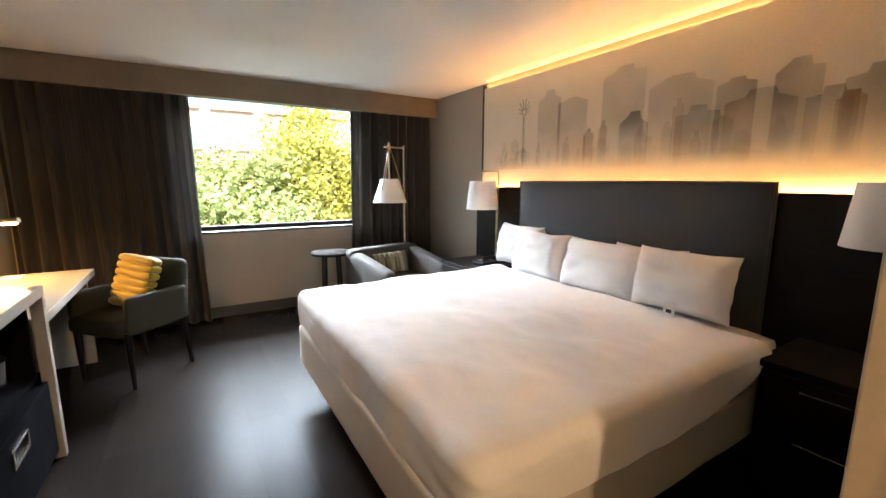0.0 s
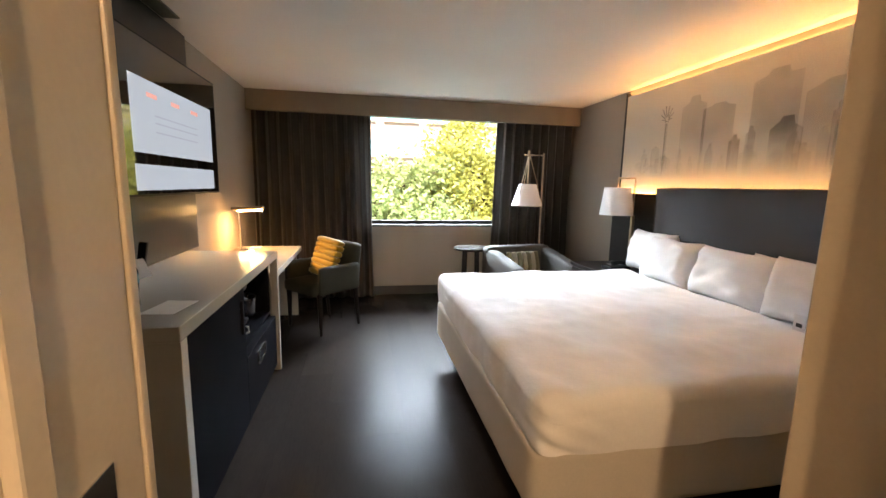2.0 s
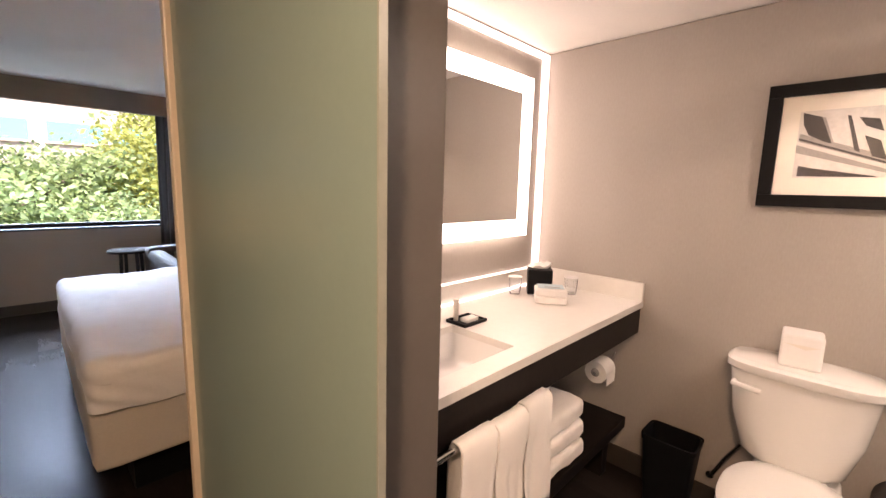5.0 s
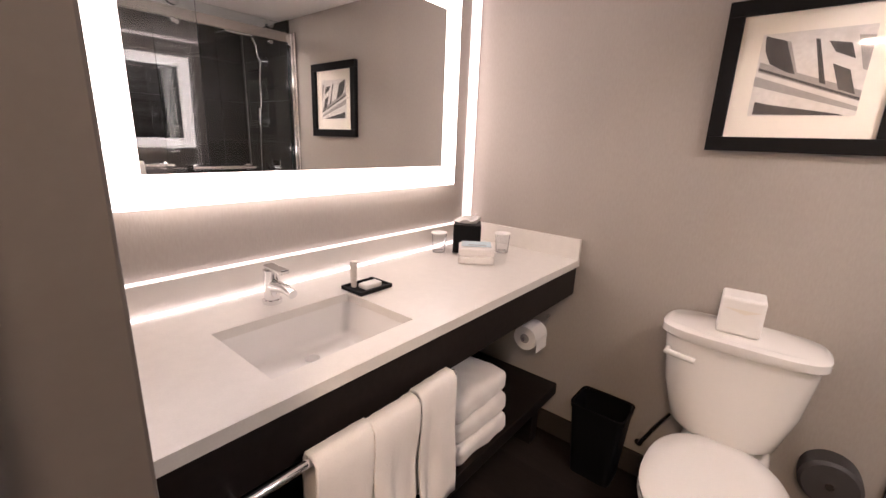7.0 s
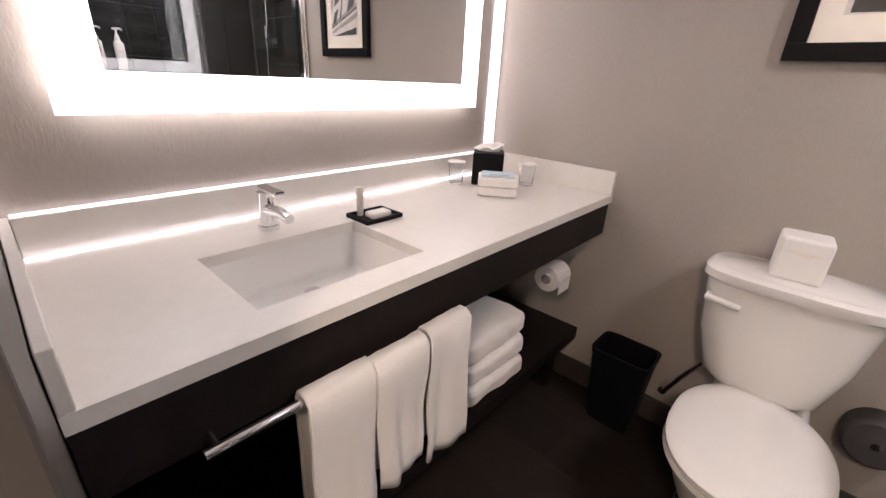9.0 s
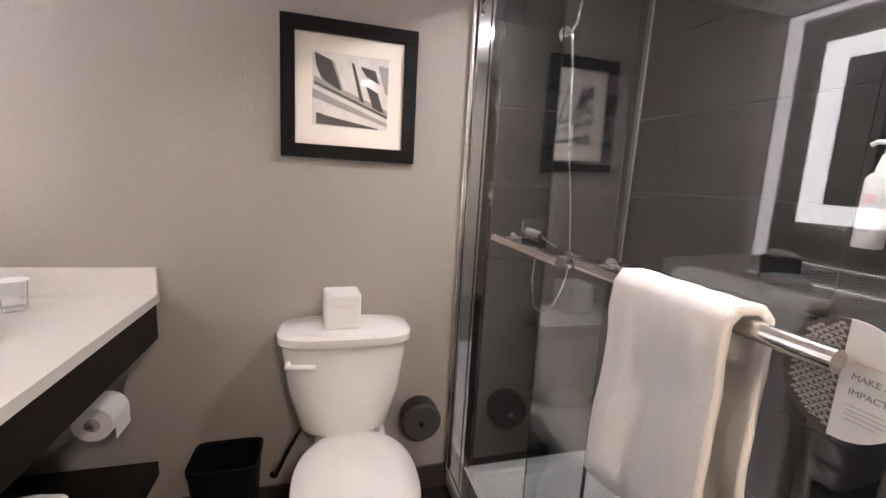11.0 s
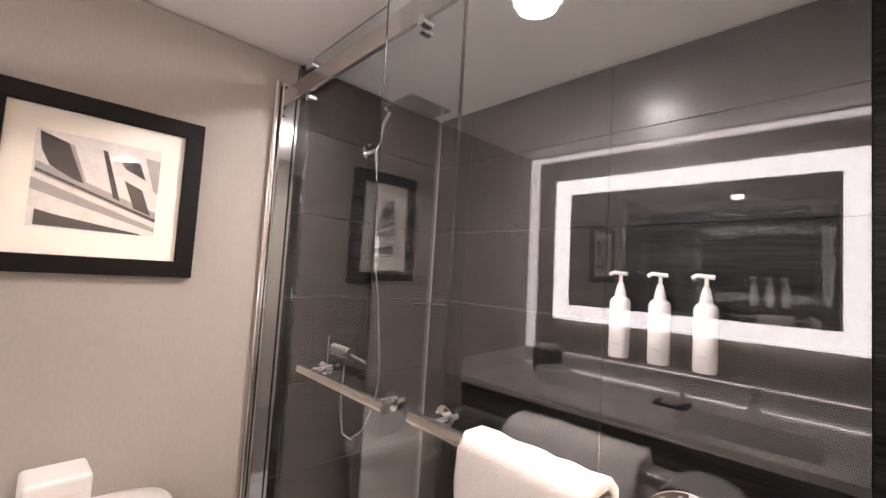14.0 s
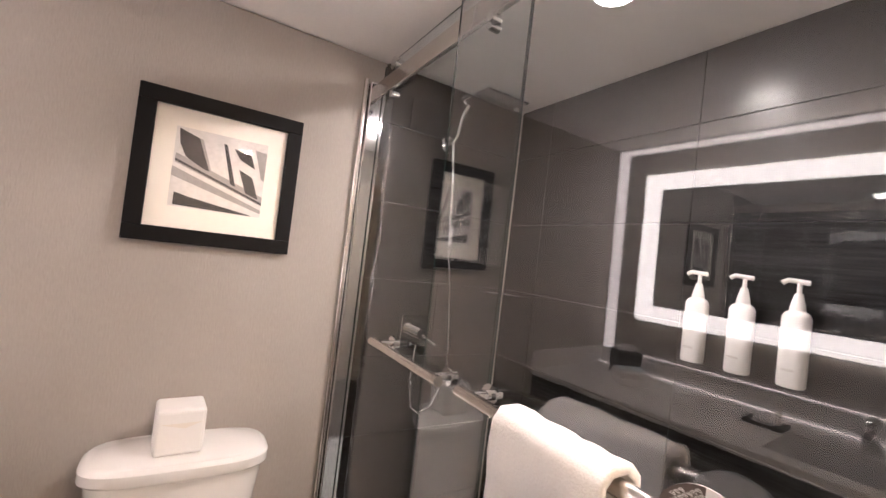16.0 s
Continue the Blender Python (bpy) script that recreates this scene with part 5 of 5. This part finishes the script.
# soap dispensers on the back wall
for k, x in enumerate((2.962, 2.853, 2.742)):
    dp = thing("soap_dispenser", (x, -2.65, 1.23), "white pump bottle on the shower wall" + (" with pale red print" if k < 2 else " with grey print"), "dispenser", "shower dispensers")
    y = SB + 0.045
    bd = part("bottle", loft([(x, y, 1.225, 0.025, 0.025, 2.4), (x, y, 1.23, 0.0275, 0.0275, 2.4), (x, y, 1.385, 0.0275, 0.0275, 2.4), (x, y, 1.395, 0.023, 0.023, 2.2), (x, y, 1.40, 0.016, 0.016, 2)], 30), M_CERAMIC, dp, "", True)
    part("print_bar", box(x - 0.012, x + 0.012, y + 0.0277, y + 0.0281, 1.33, 1.350), M_PINK if k < 2 else M_LIGHTPRINT, bd)
    part("print_bar", box(x - 0.012, x + 0.012, y + 0.0277, y + 0.0281, 1.262, 1.268), M_LIGHTPRINT, bd)
    part("collar", tube([(x, y, 1.40), (x, y, 1.415), (x, y, 1.44)], 0.012, 18, radii=[0.016, 0.014, 0.008]), M_CERAMIC, dp, "", True)
    part("pump", tube([(x, y, 1.44), (x, y, 1.465)], 0.005, 10), M_CERAMIC, dp, "", True)
    part("nozzle", tube([(x - 0.018, y, 1.466), (x + 0.022, y, 1.470), (x + 0.032, y + 0.006, 1.462)], 0.006, 10), M_CERAMIC, dp, "", True)
    part("bracket", box(x - 0.02, x + 0.02, SB + 0.001, y - 0.025, 1.27, 1.35, 0.002), M_STEEL, dp)
# shower fittings on the side wall
sh = thing("shower_set", (3.83, -2.30, 1.1), "chrome hand shower with hose, arm and lever valve", "shower")
WX = BX - 0.016
part("flange", tube([(WX, -2.30, 1.893), (WX - 0.012, -2.30, 1.893)], 0.034, 26), M_CHROME, sh, "", True)
part("arm", tube([(WX, -2.30, 1.893), (WX - 0.05, -2.305, 1.895), (WX - 0.065, -2.31, 1.92), (WX - 0.068, -2.32, 2.00), (WX - 0.09, -2.335, 2.05), (WX - 0.14, -2.36, 2.07)], 0.009, 12), M_CHROME, sh, "", True)
part("head", box(WX - 0.30, WX - 0.11, -2.46, -2.27, 2.035, 2.05, 0.005), M_CHROME, sh, "flat square rain head")
part("riser", tube([(WX - 0.05, -2.305, 1.89), (WX - 0.055, -2.32, 1.75), (WX - 0.05, -2.33, 1.60), (WX - 0.05, -2.335, 1.50)], 0.0075, 12), M_CHROME, sh, "", True)
part("holder", tube([(WX, -2.335, 1.471), (WX - 0.06, -2.335, 1.471), (WX - 0.075, -2.335, 1.471)], 0.015, 18, radii=[0.026, 0.014, 0.014]), M_CHROME, sh, "", True)
part("hand_spray", tube([(WX - 0.065, -2.335, 1.44), (WX - 0.06, -2.335, 1.56)], 0.012, 14, radii=[0.010, 0.015]), M_CHROME, sh, "", True)
hose = [(WX - 0.062, -2.335, 1.44)]
for k in range(1, 15):
    w = k / 14
    hose.append((WX - 0.06 + 0.02 * w, -2.335 - 0.055 * math.sin(math.pi * w) + 0.03 * w * math.sin(6 * w), 1.44 - 0.62 * w))
hose += [(WX - 0.04, -2.29, 0.80), (WX - 0.04, -2.25, 0.83), (WX - 0.035, -2.235, 0.95), (WX - 0.03, -2.25, 1.07)]
part("hose", tube(hose, 0.006, 10), M_CHROME, sh, "ribbed chrome hose", True)
part("valve_plate", box(WX - 0.008, WX, -2.315, -2.185, 1.06, 1.185, 0.004), M_CHROME, sh)
part("valve_body", tube([(WX - 0.008, -2.25, 1.12), (WX - 0.07, -2.25, 1.12)], 0.024, 22), M_CHROME, sh, "", True)
part("lever", tube([(WX - 0.065, -2.25, 1.12), (WX - 0.085, -2.31, 1.085)], 0.007, 10), M_CHROME, sh, "", True)
cs = thing("corner_shelf", (3.80, -2.65, 1.30), "small dark corner shelf in the shower", "shelf")
own = bmesh.new()
own.faces.new([own.verts.new(p) for p in ((WX, SB + 0.002, 1.30), (WX - 0.15, SB + 0.002, 1.30), (WX, SB + 0.15, 1.30))])
bmesh.ops.solidify(own, geom=own.faces[:], thickness=0.014)
part("slab", own, M_TILE, cs)
gr = thing("shower_grille", (3.84, -2.2, 2.0), "dark square access panel high on the shower wall", "panel")
part("plate", box(WX - 0.004, WX, -2.27, -2.12, 1.91, 2.04, 0.002), M_BLACK, gr)
for nm, x, y in (("downlight", 3.03, -2.255), ("downlight", 1.42, -1.75)):
    dn = thing(nm, (x, y, BC), "round recessed ceiling downlight, lit", "downlight", "downlights")
    part("ring", loft([(x, y, BC + 0.004, 0.075, 0.075, 2), (x, y, BC - 0.004, 0.078, 0.078, 2), (x, y, BC - 0.006, 0.062, 0.062, 2), (x, y, BC + 0.002, 0.050, 0.050, 2)], 36, cap0=False, cap1=False), M_PAPER, dn, "white trim ring", True)
    part("lens", loft([(x, y, BC - 0.0005, 0.050, 0.050, 2), (x, y, BC + 0.002, 0.050, 0.050, 2)], 36), M_DOWN, dn, "glowing lens")

# ---- outside ----
setting("ground", box(-600, 600, 4.9, 900, -4.6, -4.5), M_GROUND, "lawn far below the window reaching the horizon")


def tree(x, y, h, r, n, material, seed, label, zlow=0.35):
    rnd = random.Random(seed)
    tr_ = thing("tree", (x, y, -4.5), label, "tree", "trees outside")
    top = -4.5 + h
    z0 = -4.5
    bm = tube([(x, y, z0), (x + 0.1, y, z0 + h * 0.3), (x - 0.1, y + 0.1, z0 + h * 0.6), (x, y, z0 + h * 0.85)], 0.2, 9, radii=[0.26, 0.19, 0.12, 0.03])
    tips = []
    for k in range(22):
        a, zz = rnd.uniform(0, 6.28), rnd.uniform(0.30, 0.8)
        L = r * rnd.uniform(0.5, 0.95) * (1.15 - abs(zz - 0.5))
        s = Vector((x, y, z0 + h * zz))
        e = s + Vector((math.cos(a) * L, math.sin(a) * L, L * rnd.uniform(0.15, 0.75)))
        m_ = (s + e) / 2 + Vector((rnd.uniform(-0.2, 0.2), rnd.uniform(-0.2, 0.2), 0.15))
        tube([s, m_, e], 0.05, 6, bm=bm, radii=[0.075, 0.045, 0.012])
        tips += [e, m_, (m_ + e) / 2]
    part("trunk", bm, M_BARK, tr_, "", True)
    for k in range(26):
        a, q = rnd.uniform(0, 6.28), rnd.random() ** 0.5
        zz = rnd.uniform(zlow, 1.0)
        w = math.sin(math.pi * min(1, (zz - zlow + 0.12) / (1.12 - zlow) * 0.93 + 0.03))
        tips.append(Vector((x + math.cos(a) * r * q * w, y + math.sin(a) * r * q * w, z0 + h * zz)))
    V = np.empty((n * 4, 3))
    for k in range(n):
        c = tips[rnd.randrange(len(tips))]
        p = c + Vector((rnd.gauss(0, 0.36), rnd.gauss(0, 0.36), rnd.gauss(0, 0.28)))
        s = rnd.uniform(0.05, 0.11)
        q = Euler((rnd.uniform(0, 6.28), rnd.uniform(-0.9, 0.9), rnd.uniform(0, 6.28))).to_matrix()
        for j, (u, v) in enumerate(((-1, 0), (0, -0.5), (1, 0), (0, 0.5))):
            V[k * 4 + j] = p + q @ Vector((u * s, v * s, 0.02 * u))
    me = bpy.data.meshes.new("crown")
    me.from_pydata(V.tolist(), [], [(4 * k, 4 * k + 1, 4 * k + 2, 4 * k + 3) for k in range(n)])
    me.materials.append(material)
    cr = new("crown", me)
    cr.parent, cr.location = tr_, (-x, -y, 4.5)
    cr["kind"] = "stuff"


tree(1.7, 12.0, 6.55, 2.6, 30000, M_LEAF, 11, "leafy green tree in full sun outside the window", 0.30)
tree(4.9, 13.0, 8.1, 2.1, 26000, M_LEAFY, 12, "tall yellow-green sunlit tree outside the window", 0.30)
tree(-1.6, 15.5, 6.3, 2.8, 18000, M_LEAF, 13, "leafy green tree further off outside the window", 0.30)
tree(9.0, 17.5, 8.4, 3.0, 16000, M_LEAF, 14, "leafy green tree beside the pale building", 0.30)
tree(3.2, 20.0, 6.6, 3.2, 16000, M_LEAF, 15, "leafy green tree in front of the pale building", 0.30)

bl = thing("office_building", (8, 44, -4.5), "pale concrete office building with bands of blue windows", "building")
bx0, bx1, by = -2.0, 34.0, 42.0
part("wall", box(bx0, bx1, by, by + 18, -4.5, 17.0), M_CONCRETE, bl)
part("roof", box(bx0 - 0.3, bx1 + 0.3, by - 0.3, by + 18.3, 17.0, 17.6), M_CONCRETE, bl)
for fl_ in range(6):
    z = -2.6 + 3.4 * fl_
    for k in range(8):
        x = bx0 + 1.2 + k * 4.3
        w_ = part("window", box(x, x + 3.3, by - 0.05, by + 0.02, z, z + 1.5), M_FACADEGLASS, bl)
        part("sill", box(x - 0.1, x + 3.4, by - 0.25, by - 0.05, z - 0.15, z), M_CONCRETE, w_)

# ---- shower tiles ----
rows = [0.085, 0.42, 0.72, 1.02, 1.32, 1.615, 1.915, BC]
east, back = bpy.data.objects["wall_shower_east"], bpy.data.objects["wall_shower_back"]
for z0, z1 in zip(rows, rows[1:]):
    for y0, y1 in ((-2.665, -2.34), (-2.34, -2.003)) if round(z0, 2) in (0.42, 1.02, 1.62) else ((-2.665, -2.003),):
        o = part("tile", box(BX - 0.014, BX - 0.002, y0 + 0.0012, y1 - 0.0012, z0 + 0.0012, z1 - 0.0012, 0.0008, 1), M_TILE, east)
    cuts = (2.42, 3.03, 3.64, BX - 0.016)
    for x0, x1 in zip(cuts, cuts[1:]):
        part("tile", box(x0 + 0.0012, x1 - 0.0012, SB - 0.012, SB, z0 + 0.0012, z1 - 0.0012, 0.0008, 1), M_TILE, back)

# ---- floor planks ----
floor_ob = bpy.data.objects["floor"]
PW, PL = 0.228, 1.22
plank_me = mesh_of("plank", box(-PW / 2 + 0.0002, PW / 2 - 0.0002, -PL / 2 + 0.0002, PL / 2 - 0.0002, -0.003, 0.0), M_PLANK)
for i in range(20):
    for j in range(8):
        y = -4.2 + PL * (j + 0.5) - (i * 0.41) % PL
        if y - PL / 2 > -4.25 and y + PL / 2 < 4.95:
            ob = new("plank", plank_me)
            ob.parent, ob.location = floor_ob, (-0.18 + PW * i, y, 0)
